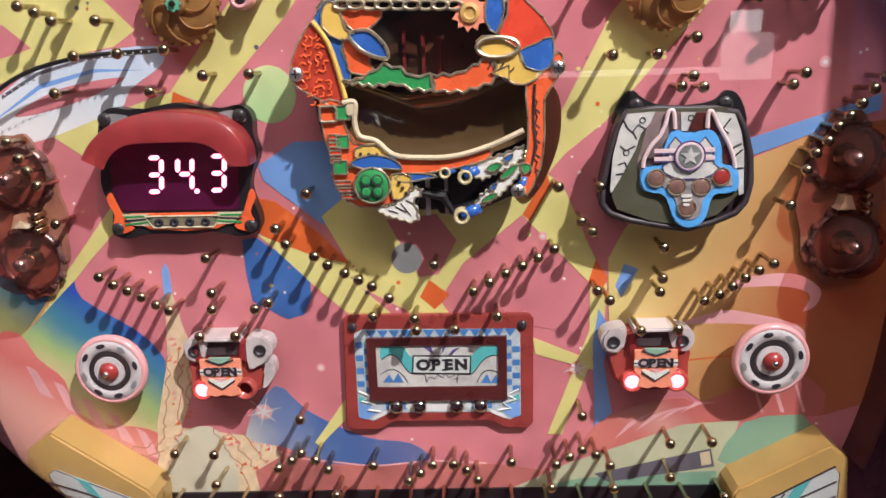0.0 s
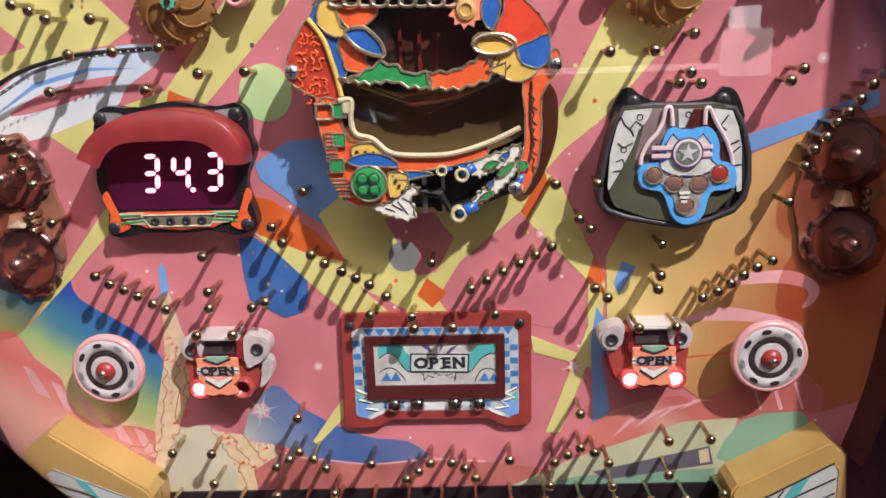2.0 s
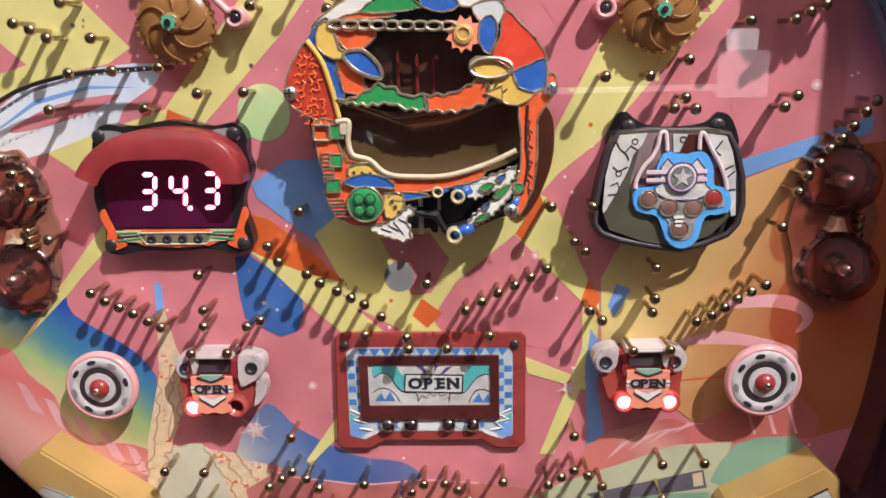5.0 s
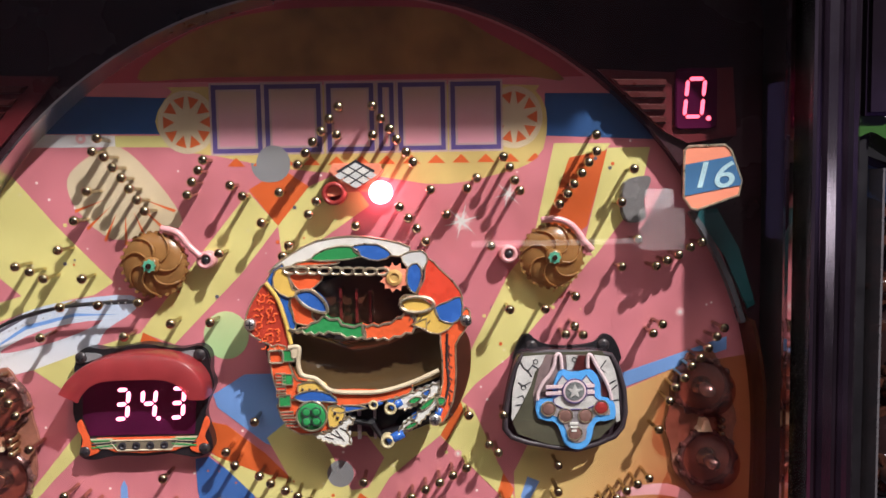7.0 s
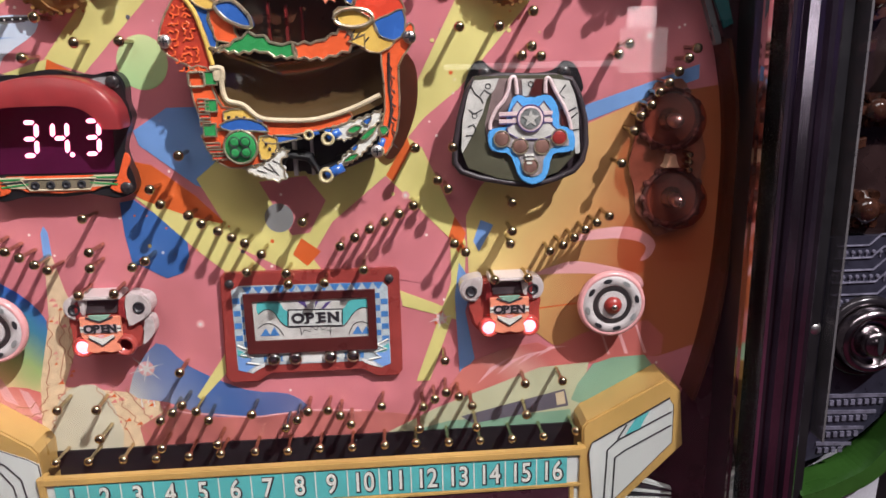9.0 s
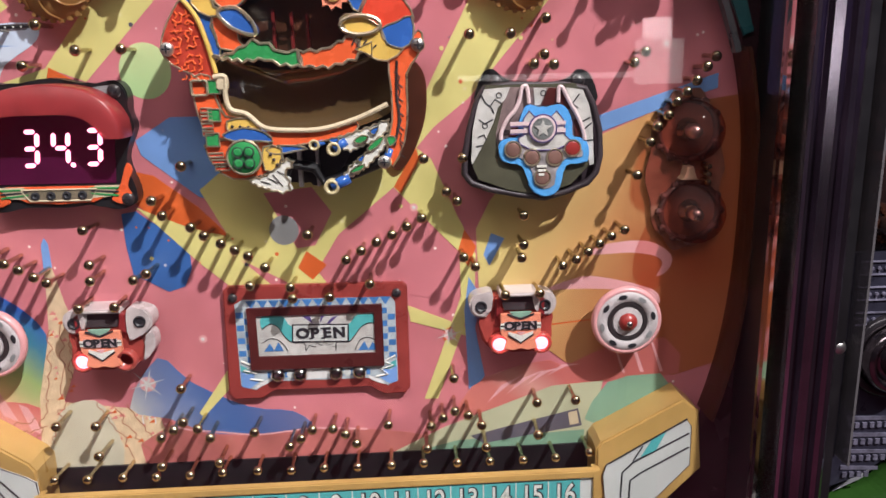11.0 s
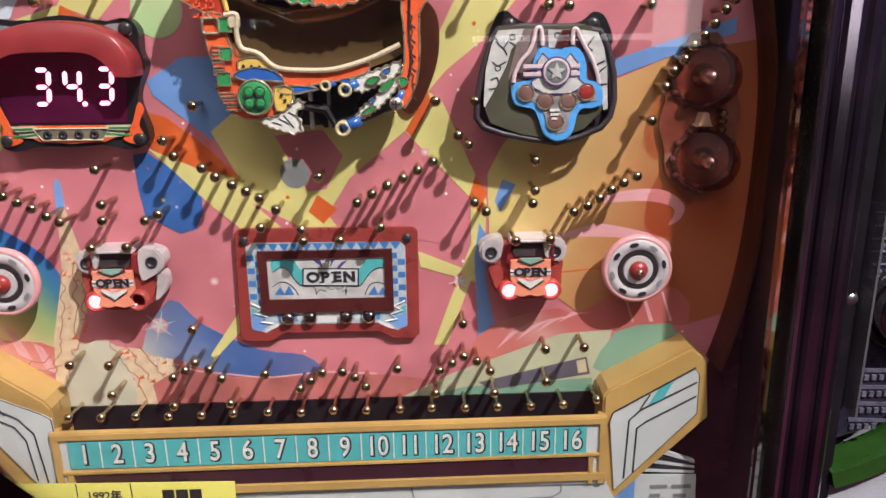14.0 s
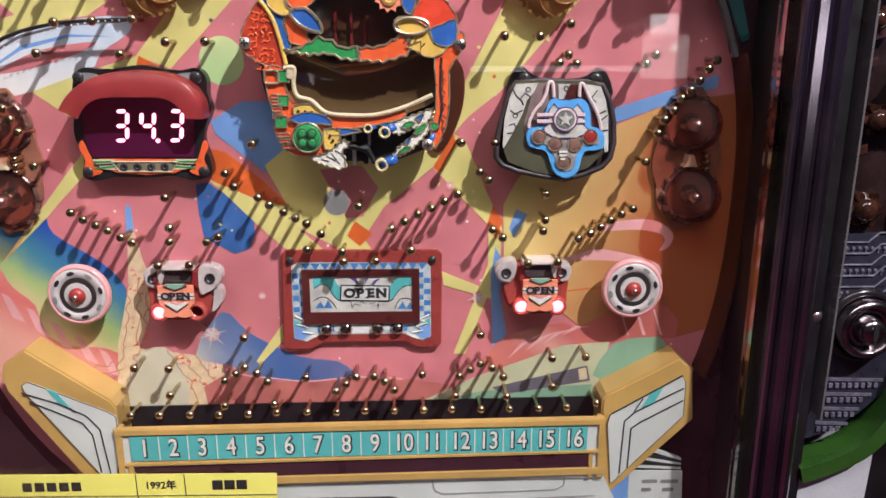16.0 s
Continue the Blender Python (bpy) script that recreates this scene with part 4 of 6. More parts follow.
for k, x in enumerate((-8, -1, 5)):
    part("recess_fin", prism(rect(x, 66, x + 1.2, 82 - k), 6, 8), WINE, centre)
bm = bmesh.new()
bowl = smoothed([(-30, 64), (-10, 60), (6, 60), (24, 63.5), (36, 65), (37, 52), (35.5, 42), (11, 34.5), (-12, 34), (-28, 42)], 4, True)
rings = [[bm.verts.new(at(3 + (x - 3) * k, 50 + (z - 50) * k, d)) for x, z in bowl] for k, d in ((1, 13.5), (0.8, 9.5), (0.5, 7), (0.2, 6.2))]
for a, b in zip(rings, rings[1:]):
    for i in range(len(bowl)):
        bm.faces.new((a[i], a[(i + 1) % len(bowl)], b[(i + 1) % len(bowl)], b[i]))
bm.faces.new(rings[-1])
part("bowl", bm, BROWN, centre, "glossy brown bowl", True)


def relief(name, mat, poly, d1=18.0, d0=12.5, label="", rim=True, smooth=2, bead=0.42):
    """A painted raised area with a cast metal edge."""
    pts = smoothed(poly, smooth, True) if smooth else poly
    ob = part(name, prism(pts, d0, d1, 0.35), mat, centre, label)
    if rim:
        part("edge", tube(pts, bead, d1 - 0.05, True, 6), SILVER, ob)
    return ob


def wavy(poly, amp=0.5, step=4.4):
    """The outline with small scallops along it."""
    out, n = [], len(poly)
    for i in range(n):
        (x0, z0), (x1, z1) = poly[i], poly[(i + 1) % n]
        m = max(2, 2 * round(math.hypot(x1 - x0, z1 - z0) / step))
        for k in range(m):
            u, a = k / m, amp * (1 if k % 2 else -1)
            out.append((x0 + (x1 - x0) * u + (z1 - z0) / max(0.1, math.hypot(x1 - x0, z1 - z0)) * a, z0 + (z1 - z0) * u - (x1 - x0) / max(0.1, math.hypot(x1 - x0, z1 - z0)) * a))
    return out


relief("left_wing", surface("wing_red_paint", (0.42, 0.045, 0.025), 0.3, 0, 0.3, 200, 0.2, 500, 0.3), [(-48, 68), (-46, 75), (-42, 82), (-38, 86), (-34, 80), (-31, 70), (-29, 60), (-30.5, 51), (-34, 56), (-38, 59), (-45, 63)], 17.5, label="embossed red wing")
random.seed(7)
for k in range(9):
    for c in range(4):
        u, v = (k + 0.5) / 9, (c + 0.5) / 4
        ox, ix = -47.4 + 10 * max(0, u - 0.4) ** 1.2 + 14 * max(0, 0.42 - u), -30.6 - 5.6 * max(0, u - 0.3)
        x, z = ox + 1.6 + (ix - ox - 3.2) * v + random.uniform(-0.5, 0.5), 56 + 26 * u + random.uniform(-0.6, 0.6)
        a = random.choice((0.3, 1.2, 2.2, 2.9)) + random.uniform(-0.3, 0.3)
        ex, ez = 1.5 * math.cos(a), 1.5 * math.sin(a)
        part("emboss", tube([(x - ex, z - ez), (x, z), (x + ex * 0.3 - ez * 0.9, z + ez * 0.3 + ex * 0.9)], 0.42, 17.6, n=6), VERMILION, centre)
part("curved_band", tube(smoothed([(-38.5, 86), (-33.6, 79), (-30.5, 69), (-28.4, 59)], 5), 0.9, 18.0), ENAMEL_YELLOW, centre)
relief("blue_shoulder", ENAMEL_BLUE, [(-38, 87), (-31, 94), (-27, 84), (-29, 76), (-26, 68), (-28, 63), (-30, 70), (-33, 79)], 17.4)
relief("yellow_crest", ENAMEL_YELLOW, [(-34, 91), (-29.5, 92), (-27, 83), (-22, 80.5), (-29, 79.5), (-35, 84)], 18.2)
relief("orange_panel", VERMILION, [(-28, 91), (-14, 89), (-17, 84), (-22, 82), (-26, 84)], 17.8)
relief("orange_cheek", VERMILION, [(-28, 79), (-20, 79), (-19, 71), (-17, 67), (-26, 68), (-27, 72)], 17.6)
relief("blue_eye", ENAMEL_BLUE, [(-25.5, 81), (-19, 82.4), (-13.5, 77.5), (-12.2, 73), (-16, 73), (-22, 76)], 19.2, smooth=4, bead=0.8)
relief("top_arch", ENAMEL_WHITE, [(-37, 90.5), (-28, 97.5), (-16, 103.5), (-1, 105.2), (13, 103.5), (24, 100), (20, 96), (0, 98.5), (-16, 97), (-28, 92)], 17.2)
relief("green_hill", ENAMEL_GREEN, [(-19, 95.5), (-12, 100), (-2, 101), (3, 96.5), (-8, 95)], 18.2)
relief("blue_hill", ENAMEL_BLUE, [(3, 96.5), (-1, 101), (10, 101.5), (16, 97), (10, 94.5)], 18.2)
relief("orange_strip", VERMILION, [(-27, 93.4), (-20, 95), (-8, 94.6), (-8, 93.4), (-20, 93)], 17.8)
for k in range(9):
    x = -27.5 + k * 4.9
    part("chain_link", tube(oval(x, 91.2 - 0.18 * k, 2.9, 1.5, 16), 0.62, 18.6 + (0.5 if k % 2 else 0), True, 7), SILVER, centre, "cast metal chain link")
part("gear", prism(spiky(17, 87, 6.6, 4.6, 11), 15, 18.4, 0.2), SALMON, centre, "pink gear with a gold hub")
part("gear_hub", turned(17, 87, [(3.6, 18.3), (3.4, 19.2), (2.2, 19.6), (1.6, 18.9), (0, 18.9)], 18), GOLD, bpy.data.objects["gear"])
relief("red_shoulder", SCARLET, [(31, 95.5), (37, 90), (42.5, 84.5), (46.6, 77), (40, 76), (34, 73.5), (26, 77), (30, 86)], 17.6, label="bright red shoulder plate")
relief("grey_vane", PALE, [(20, 96.5), (29, 98.5), (31.5, 94), (27, 88), (23, 91)], 18.0)
relief("blue_vane", ENAMEL_BLUE, [(23, 91), (27, 93), (29, 88), (26, 80), (22.5, 84)], 18.6)
relief("blue_wing_tip", ENAMEL_BLUE, [(34, 73.5), (40, 76), (45.5, 78), (46, 70), (42, 66.5), (36.5, 68)], 18.4)
relief("yellow_beak", ENAMEL_YELLOW, [(19, 77.5), (25, 79), (34, 74), (36, 68), (42, 66), (36, 62), (29, 64), (24, 70)], 18.4)
part("beak_ring", tube(oval(26.5, 75.2, 7.4, 3.4, 22), 0.8, 19.2, True), SILVER, centre)
relief("yellow_triangle", ENAMEL_YELLOW, [(24, 66.5), (30.5, 69), (30.5, 64)], 19.0, smooth=0)
relief("right_limb", VERMILION, [(36.5, 62.5), (42, 66), (48, 73), (49.5, 69), (47, 63), (43, 57), (43, 45), (41.5, 32), (36.5, 22), (34.5, 28), (37, 40), (37, 52)], 17.8, label="orange right limb")
part("limb_groove", tube(smoothed([(39.5, 62), (39, 50), (39.6, 40), (37.5, 30)], 5), 0.5, 18.0), DARK, centre)
relief("green_bar", ENAMEL_GREEN, wavy([(-29, 65), (-24, 65.4), (-19, 67.6), (-14, 70.6), (-8, 69), (-4, 66), (2, 66.6), (4.4, 60.6), (-4, 61.6), (-10, 63.8), (-18, 63.2)]), 18.6, label="glossy green bar", bead=0.6)
relief("orange_bar", VERMILION, wavy([(4.6, 60.6), (2.4, 66.2), (12, 66.4), (18, 69), (24, 72.4), (27, 66), (24, 63), (14, 60.2)]), 18.4, bead=0.6)
relief("left_column", VERMILION, [(-37.6, 57.7), (-31, 58), (-29.5, 50), (-26.5, 43), (-22, 42), (-14, 36.6), (-20, 34.6), (-30, 34.6), (-35.6, 40), (-37.6, 50)], 17.6, label="orange left column")
for x, z, w, h in ((-29.6, 54, 4.6, 5), (-30.4, 43.5, 4.6, 4.6), (-31.8, 34.2, 5, 5)):
    relief("green_square", ENAMEL_GREEN, rect(x - w / 2, z - h / 2, x + w / 2, z + h / 2), 18.6, smooth=0)
part("buckle", tube(rounded(-38, 51, -32, 56.4, 1), 0.6, 18.6, True), SILVER, centre)
part("buckle_knob", prism(rounded(-28.6, 52.6, -24.6, 57.6, 1.2), 15, 19.2, 0.5), CREAM_PAINT, centre)
part("cream_lip", tube(smoothed([(-29.5, 57.5, 18.6), (-25, 57.5, 19), (-25.5, 51), (-24, 45.5), (-18, 43.5), (-11.5, 38.2), (0, 37), (11, 37.4), (24, 41), (35.5, 46)], 5), 1.0, 18.6), CREAM_PAINT, centre, "thick cream lip of the bowl")
relief("yellow_side", ENAMEL_YELLOW, [(-26, 41), (-18, 42), (-13.5, 38), (-24, 36)], 18.4)
relief("blue_brow", ENAMEL_BLUE, [(-28, 36), (-20, 38.6), (-12, 36.6), (-9, 33), (-15, 33.4), (-24, 33.6)], 18.8)
relief("orange_belt", VERMILION, [(-11, 37.2), (11, 36.6), (23, 39.4), (22, 35.6), (10, 32.6), (-9, 31)], 17.8)
relief("lower_cheek", VERMILION, [(-35.6, 32), (-27, 34), (-12, 33), (-6, 29), (-8, 22.5), (-21, 18.6), (-29.8, 21)], 17.4, label="orange lower cheek")
flower = part("flower_disc", turned(-20.3, 27.3, [(6.6, 17), (6.6, 19), (5.8, 19.8), (0, 19.8)], 28), ENAMEL_GREEN, centre, "green disc with four lobes", True)
part("edge", tube(oval(-20.3, 27.3, 6.5, n=26), 0.55, 19.4, True), SILVER, flower)
for k in range(4):
    a = radians(45 + 90 * k)
    part("lobe", turned(-20.3 + 3 * math.cos(a), 27.3 + 3 * math.sin(a), [(2, 19.6), (1.9, 20.6), (1.1, 21), (0, 21)], 14), ENAMEL_GREEN, flower)
    part("lobe_ring", tube(oval(-20.3 + 3 * math.cos(a), 27.3 + 3 * math.sin(a), 1.9, n=14), 0.25, 20.6, True, 5), INK, flower)
for k in range(4):
    relief("red_rib", SCARLET, rect(-35.4, 44.6 - k * 2.9, -31.2, 46.2 - k * 2.9), 18.4, smooth=0)
for k in range(3):
    relief("red_rib", SCARLET, rect(-34 + k, 27.6 - k * 2.6, -28.4 + k, 29 - k * 2.6), 18.2, smooth=0)
for k in range(3):
    part("rivet", turned(-24 + k * 3, 39 - k * 0.2, [(0.7, 18), (0.6, 19), (0, 19.2)], 8), DARK, centre)
    part("rivet", turned(-10.4 + k * 1.2, 28 - k * 2, [(0.7, 18), (0.6, 19), (0, 19.2)], 8), DARK, centre)
for k in range(5):
    part("wing_rib", tube([(23 + k * 1.6, 68 - k * 0.7), (25 + k * 1.8, 71.6 - k * 0.9)], 0.3, 18.6, n=5), DARK, centre)
relief("yellow_fin", ENAMEL_YELLOW, [(-13, 31), (-6, 30), (-8, 23), (-13, 22)], 18.2)
relief("left_feathers", ENAMEL_WHITE, wavy([(-20.3, 18.3), (-13.6, 19.4), (-8.4, 22.7), (-4.5, 26), (-2, 25.1), (-2.9, 23), (-5.5, 21.4), (-4.4, 17.5), (-3.7, 14), (-6.7, 12.8), (-10.9, 14), (-15.9, 15.6)], 0.4, 3.0), 18.0, label="white feathered tail")
for pts in ([(-14.9, 17.7), (-11.2, 16.4)], [(-12.3, 19), (-8.2, 16.7)], [(-10.2, 20.2), (-6.6, 15.4)], [(-8.4, 21.4), (-5.1, 19.6)]):
    part("feather_line", tube(pts, 0.25, 18.1, n=5), DARK, centre)
relief("blue_leaf", ENAMEL_BLUE, [(-12, 29.7), (-7.3, 31.3), (-0.1, 30.9), (4, 29.8), (-1.8, 28.9), (-8.1, 28)], 18.0)
relief("upper_plume", ENAMEL_WHITE, wavy([(10.7, 32.5), (16.5, 34.2), (23.1, 35.7), (29.9, 38), (35.6, 40.3), (35.1, 35.8), (30, 32.2), (25, 30.3), (20.5, 28.3), (18, 29.2), (14.8, 31.8)], 0.4, 3.0), 17.6, label="white scalloped plume")
relief("lower_plume", ENAMEL_WHITE, wavy([(34.9, 34.6), (34.5, 30.8), (30.8, 26.4), (26.6, 22.3), (22.8, 19.8), (18.6, 17.8), (16.1, 17), (19.5, 22), (23.7, 25.3), (28.3, 28.9), (32, 32.6)], 0.4, 3.0), 17.6, label="white scalloped plume")
for pts in ([(21.8, 32.4), (25.1, 34.4), (27.6, 33.5), (24.2, 31.1)], [(26.7, 29), (30, 32.2), (33.3, 33.8), (32, 30.9), (28.7, 28.5)], [(19.5, 19.9), (22.4, 22.4), (25.8, 23.1), (23.7, 20.6)], [(34.5, 33.3), (37, 33.7), (38.2, 32), (35.7, 30)]):
    relief("green_feather", ENAMEL_GREEN, pts, 18.4, bead=0.3)
for pts in ([(11.9, 33.1), (16.1, 33.8), (14.8, 31.4)], [(28, 36), (31.7, 37.5), (30, 34.3)], [(22.9, 25.3), (25.8, 26.9), (24.5, 24)]):
    relief("blue_feather", ENAMEL_BLUE, pts, 18.3, bead=0.3)
for (mx, mz), (tx, tz), r in ((*[(6.5, 31.1), (10.3, 32.5)], 2.2), (*[(13.9, 29.3), (18.9, 32.1)], 2.8), (*[(12.3, 14.5), (19.4, 17.8)], 3.1), (*[(33.8, 23.8), (36.1, 28.7)], 2.4)):
    part("blue_pipe", tube([(mx, mz, 17), (tx, tz, 16.4)], r * 0.7, 17, n=12), ENAMEL_BLUE, centre, "short blue exhaust pipe", True)
    mouth = part("pipe_mouth", turned(mx, mz, [(r, 14), (r, 18.6), (r * 0.8, 19.2), (r * 0.55, 18.6), (r * 0.4, 16), (0, 16)], 20), surface("dull_cream_paint", (0.46, 0.38, 0.22), 0.3, 0, 0.2, 200), centre, "cream flared pipe mouth", True)
    part("mouth_bore", turned(mx, mz, [(r * 0.38, 16.1), (r * 0.36, 16.8), (0, 16.9)], 12), INK, mouth)
for k in range(6):
    part("limb_crease", tube([(38.4 + (k % 2) * 1.2, 58 - k * 5.4), (40.4, 56 - k * 5.4), (39.6, 53.6 - k * 5.4), (41.4, 52 - k * 5.4)], 0.28, 17.9, n=5), DARK, centre)
part("dark_mouth", prism([(-5, 29), (10, 30), (22, 31), (12, 14), (4, 14), (0, 20)], 2, 9), BLACK, centre)
part("stage_post", prism(rect(-1.2, 14, 0.4, 30), 9, 12), CHROME, centre)
part("stage_post", prism(rect(6, 14, 7.2, 30), 9, 12), CHROME, centre)
for x, z in ((-45.5, 68.1), (47.7, 67.5), (33.3, 23.9)):
    screw(x, z, 18.4, centre, 2.6)

# ---- winged emblem catcher ----
PINK_TUBE = surface("pinkish_white_plastic", (0.66, 0.50, 0.52), 0.3, 0, 0.12, 120, 0.1, 600, 0.3)
emb = thing("emblem_catcher", 92, 6, "black shield catcher with a blue star emblem", "catcher")
part("flange", prism(smoothed([(73, 55.3), (77.7, 57.7), (82.7, 53.4), (94.8, 51.8), (107.2, 53.1), (111.8, 56.9), (117.1, 54), (118.7, 42.3), (95.3, 41.2), (71.2, 42.8)], 3, True), 0, 2.6, 0.4), BLACK, emb, "black mounting flange")
part("shield", prism(smoothed([(73.2, 50.7), (83.8, 51.8), (94.8, 51.3), (104.2, 51.2), (112.5, 49.6), (115.9, 43.1), (118.3, 33.8), (119, 23.4), (117.6, 16.7), (114.2, 12.5), (106.2, 9.3), (96.9, 6.9), (86.5, 8.4), (74.9, 10.9), (67.5, 13.6), (64.7, 17.3), (65, 24.8), (67.1, 35.2), (69.9, 45)], 3, True), 1, 11, 0.8), surface("dark_plum_plastic", (0.035, 0.024, 0.03), 0.25, 0, 0.3, 60), emb, "dark plum shield body")
part("smoke_window", prism([(69, 20), (74, 51.4), (109, 51.4), (114, 44), (115.6, 20), (108, 12), (96, 8), (83, 10.4), (71, 15)], 10.6, 11.6), OLIVE, emb, "smoked lower window")
part("grey_backing", prism([(82.3, 50.5), (104.9, 49.8), (110.2, 39.9), (113.2, 29.5), (112.1, 25.3), (79, 26.1), (78, 32.5), (80.5, 42.8)], 11.2, 11.75), surface("dim_grey_print", (0.20, 0.14, 0.14), 0.3, 0, 0.35, 140, 0.1), emb, "dim grey middle print")
for pts in ([(73.8, 49.9), (83.7, 50.5), (82, 46.4), (78.9, 42.8), (77, 36.7), (72.7, 28), (68.7, 21.1), (68.3, 22.6), (69, 34.8), (71.1, 43.9)], [(92.8, 50), (98, 49.8), (95.3, 43.4), (93.3, 43.3)], [(105.3, 49.8), (112, 48.8), (114.5, 42.9), (116, 35.7), (116.9, 19.9), (115.3, 19.3), (113.4, 29.5), (110.2, 38.9), (107.2, 45.1)]):
    part("white_panel", prism(pts, 11.5, 12.1), WORN_GREY, emb, "worn white panel with dark line drawing")
for pts in ([(98.4, 49.8), (101.7, 49.7), (102.8, 43.2), (95.9, 43.2)], [(103.1, 49.1), (105, 47.8), (107.7, 42), (105.4, 41.1), (103.6, 43)], [(110.4, 38.3), (112.1, 33.7), (112.9, 30.3), (109.2, 31.3), (108.4, 37.5)], [(85.8, 38.1), (82.9, 32), (86.3, 31), (87.4, 32.3)]):
    part("red_panel", prism(pts, 11.6, 12.15), RED_DEEP, emb, "dark red printed wedge")
for pts in ([(72.4, 48.1), (73.9, 45), (76.4, 42.9), (77.3, 40.8)], [(76, 43.7), (77.9, 46.1), (80.4, 44.4)], [(71.6, 38.5), (73.7, 36.8), (77, 38.4)], [(71, 31.6), (73.4, 32.6), (74.3, 30.5)], [(70.2, 28.1), (73.1, 28.4)], [(110.6, 47.3), (108, 43.7), (110.2, 42)], [(114.9, 38.2), (111.7, 36.6)], [(115.6, 36.1), (112.3, 33.3)], [(116.2, 29.4), (113.8, 29.1)]):
    part("drawn_line", tube(pts, 0.3, 12.15, n=5), INK, emb)
for x, z in [(79.3, 47.5), (96.5, 47.9), (73.8, 36)]:
    part("drawn_ring", tube(oval(x, z, 1.0, n=14), 0.22, 12.15, True, 5), INK, emb)
for pts in ([(79.9, 30.5), (80.2, 33.6), (82.5, 38.3), (85.4, 41.7), (87.3, 45.8), (88.1, 50), (89.7, 50.8), (90.4, 48.7), (90.8, 44.2)], [(112.9, 29.6), (112.1, 33.4), (109.9, 38.8), (106.5, 44.6), (104.3, 49.1), (103, 50.2), (102.3, 48.8), (102.3, 44.3)]):
    part("white_bar", tube(smoothed(pts, 4), 0.8, 12.8), PINK_TUBE, emb, "pinkish white raised line")
part("blue_cross", prism(smoothed([(79.5, 29.7), (83.2, 31.1), (87.2, 31.8), (86.7, 35.3), (87.7, 39.4), (89.2, 42.7), (91.2, 43.8), (93.7, 43), (96.3, 42.5), (99.3, 42.8), (102.1, 43.7), (105, 42.6), (107.2, 38.9), (107.9, 34.4), (107.3, 31.3), (111, 30.5), (113.7, 28.8), (114.6, 25), (114, 21), (109.9, 20.3), (105.4, 20.2), (104.4, 16.8), (103.6, 11.9), (101.1, 8.5), (97.4, 7.3), (93.6, 8.7), (90.9, 12), (89.9, 17.2), (88.1, 20.4), (83.9, 21.1), (80.2, 22.1), (79, 25.9)], 2, True), 11.4, 13.4, 0.5), BABY_BLUE, emb, "bright blue winged plate")
part("inner_plate", prism(smoothed([(82.2, 28.1), (87.1, 28.8), (90.9, 26.6), (101.5, 26.4), (105.5, 28.4), (110.8, 27.4), (111.9, 23.2), (105.8, 22.9), (103.5, 20.4), (101.6, 17.5), (101, 12.4), (97, 10.8), (93.2, 12.6), (92.1, 17.7), (89.9, 20.8), (87.3, 23.4), (82, 23.9)], 2, True), 13.2, 13.7), surface("worn_lilac_grey", (0.34, 0.30, 0.31), 0.3, 0.2, 0.4, 200, 0.2), emb, "worn grey inner plate")
part("white_chest", prism([(88.6, 38.3), (90.8, 41.5), (93.6, 38.6), (98.9, 38.4), (101.5, 41.2), (104.2, 37.7), (104.9, 31.7), (106.8, 30), (105.5, 27.9), (101.1, 26), (91.7, 26.2), (87.1, 28.8), (86.6, 30.9), (88.6, 32.1)], 13.3, 14.0), WORN_GREY, emb, "worn white chest plate")
part("chest_line", tube([(88.6, 38.3), (90.8, 41.5), (93.6, 38.6), (98.9, 38.4), (101.5, 41.2), (104.2, 37.7), (104.9, 31.7), (106.8, 30), (105.5, 27.9), (101.1, 26), (91.7, 26.2), (87.1, 28.8), (86.6, 30.9), (88.6, 32.1)], 0.28, 14.0, True, 5), TITLE_LINE, emb)
for z0 in (36.6, 33.7):
    part("stripe", prism(rect(83.4, z0 - 0.75, 105, z0 + 0.75), 14.0, 14.5, 0.1), PINK_TUBE, emb)
    part("stripe_line", tube([(83.4, z0 - 1.1), (105, z0 - 1.1)], 0.2, 14.2, n=5), TITLE_LINE, emb)
(star_x, star_z), = [(96, 34.6)]
disc = part("star_disc", turned(star_x, star_z, [(5.4, 13.8), (5.4, 14.8), (4.9, 15.2), (4.1, 15.0), (0, 15.0)], 28), PINK_TUBE, emb, "round pale disc with a star", True)
part("disc_ground", turned(star_x, star_z, [(4.2, 15.0), (4.2, 15.3), (0, 15.3)], 24), surface("dull_silver_print", (0.26, 0.27, 0.27), 0.3, 0.4, 0.3, 300), disc)
part("rim", tube(oval(star_x, star_z, 5.3, n=26), 0.35, 14.9, True, 6), TITLE_LINE, disc)
part("star", prism(spiky(star_x, star_z, 3.6, 1.5, 5, math.pi / 2), 15.2, 15.6), WORN_GREY, disc)
for k, (x, z) in enumerate([(84.5, 26.6), (92, 23.4), (101, 23.2), (107.9, 26.6), (96.1, 15.3)]):
    lens = part("lamp_lens", turned(x, z, [(3.1, 13.3), (3.0, 13.9), (2.2, 14.2), (0, 14.3)], 18), RED if k == 3 else surface("brown_lens", (0.24, 0.13, 0.11), 0.2, 0.2, 0.3, 300), emb, "small red lamp lens" if k == 3 else "small brown lamp lens", True)
    part("lens_ring", tube(oval(x, z, 3.2, n=18), 0.35, 14.0, True, 6), SILVER, lens)
for k in range(3):
    part("neck_fin", prism(rect(star_x - 2.2 + 0.4 * k, 19.4 - k * 1.6, star_x + 1.6 - 0.4 * k, 20.3 - k * 1.6), 13.6, 14.6), ENAMEL_WHITE, emb)
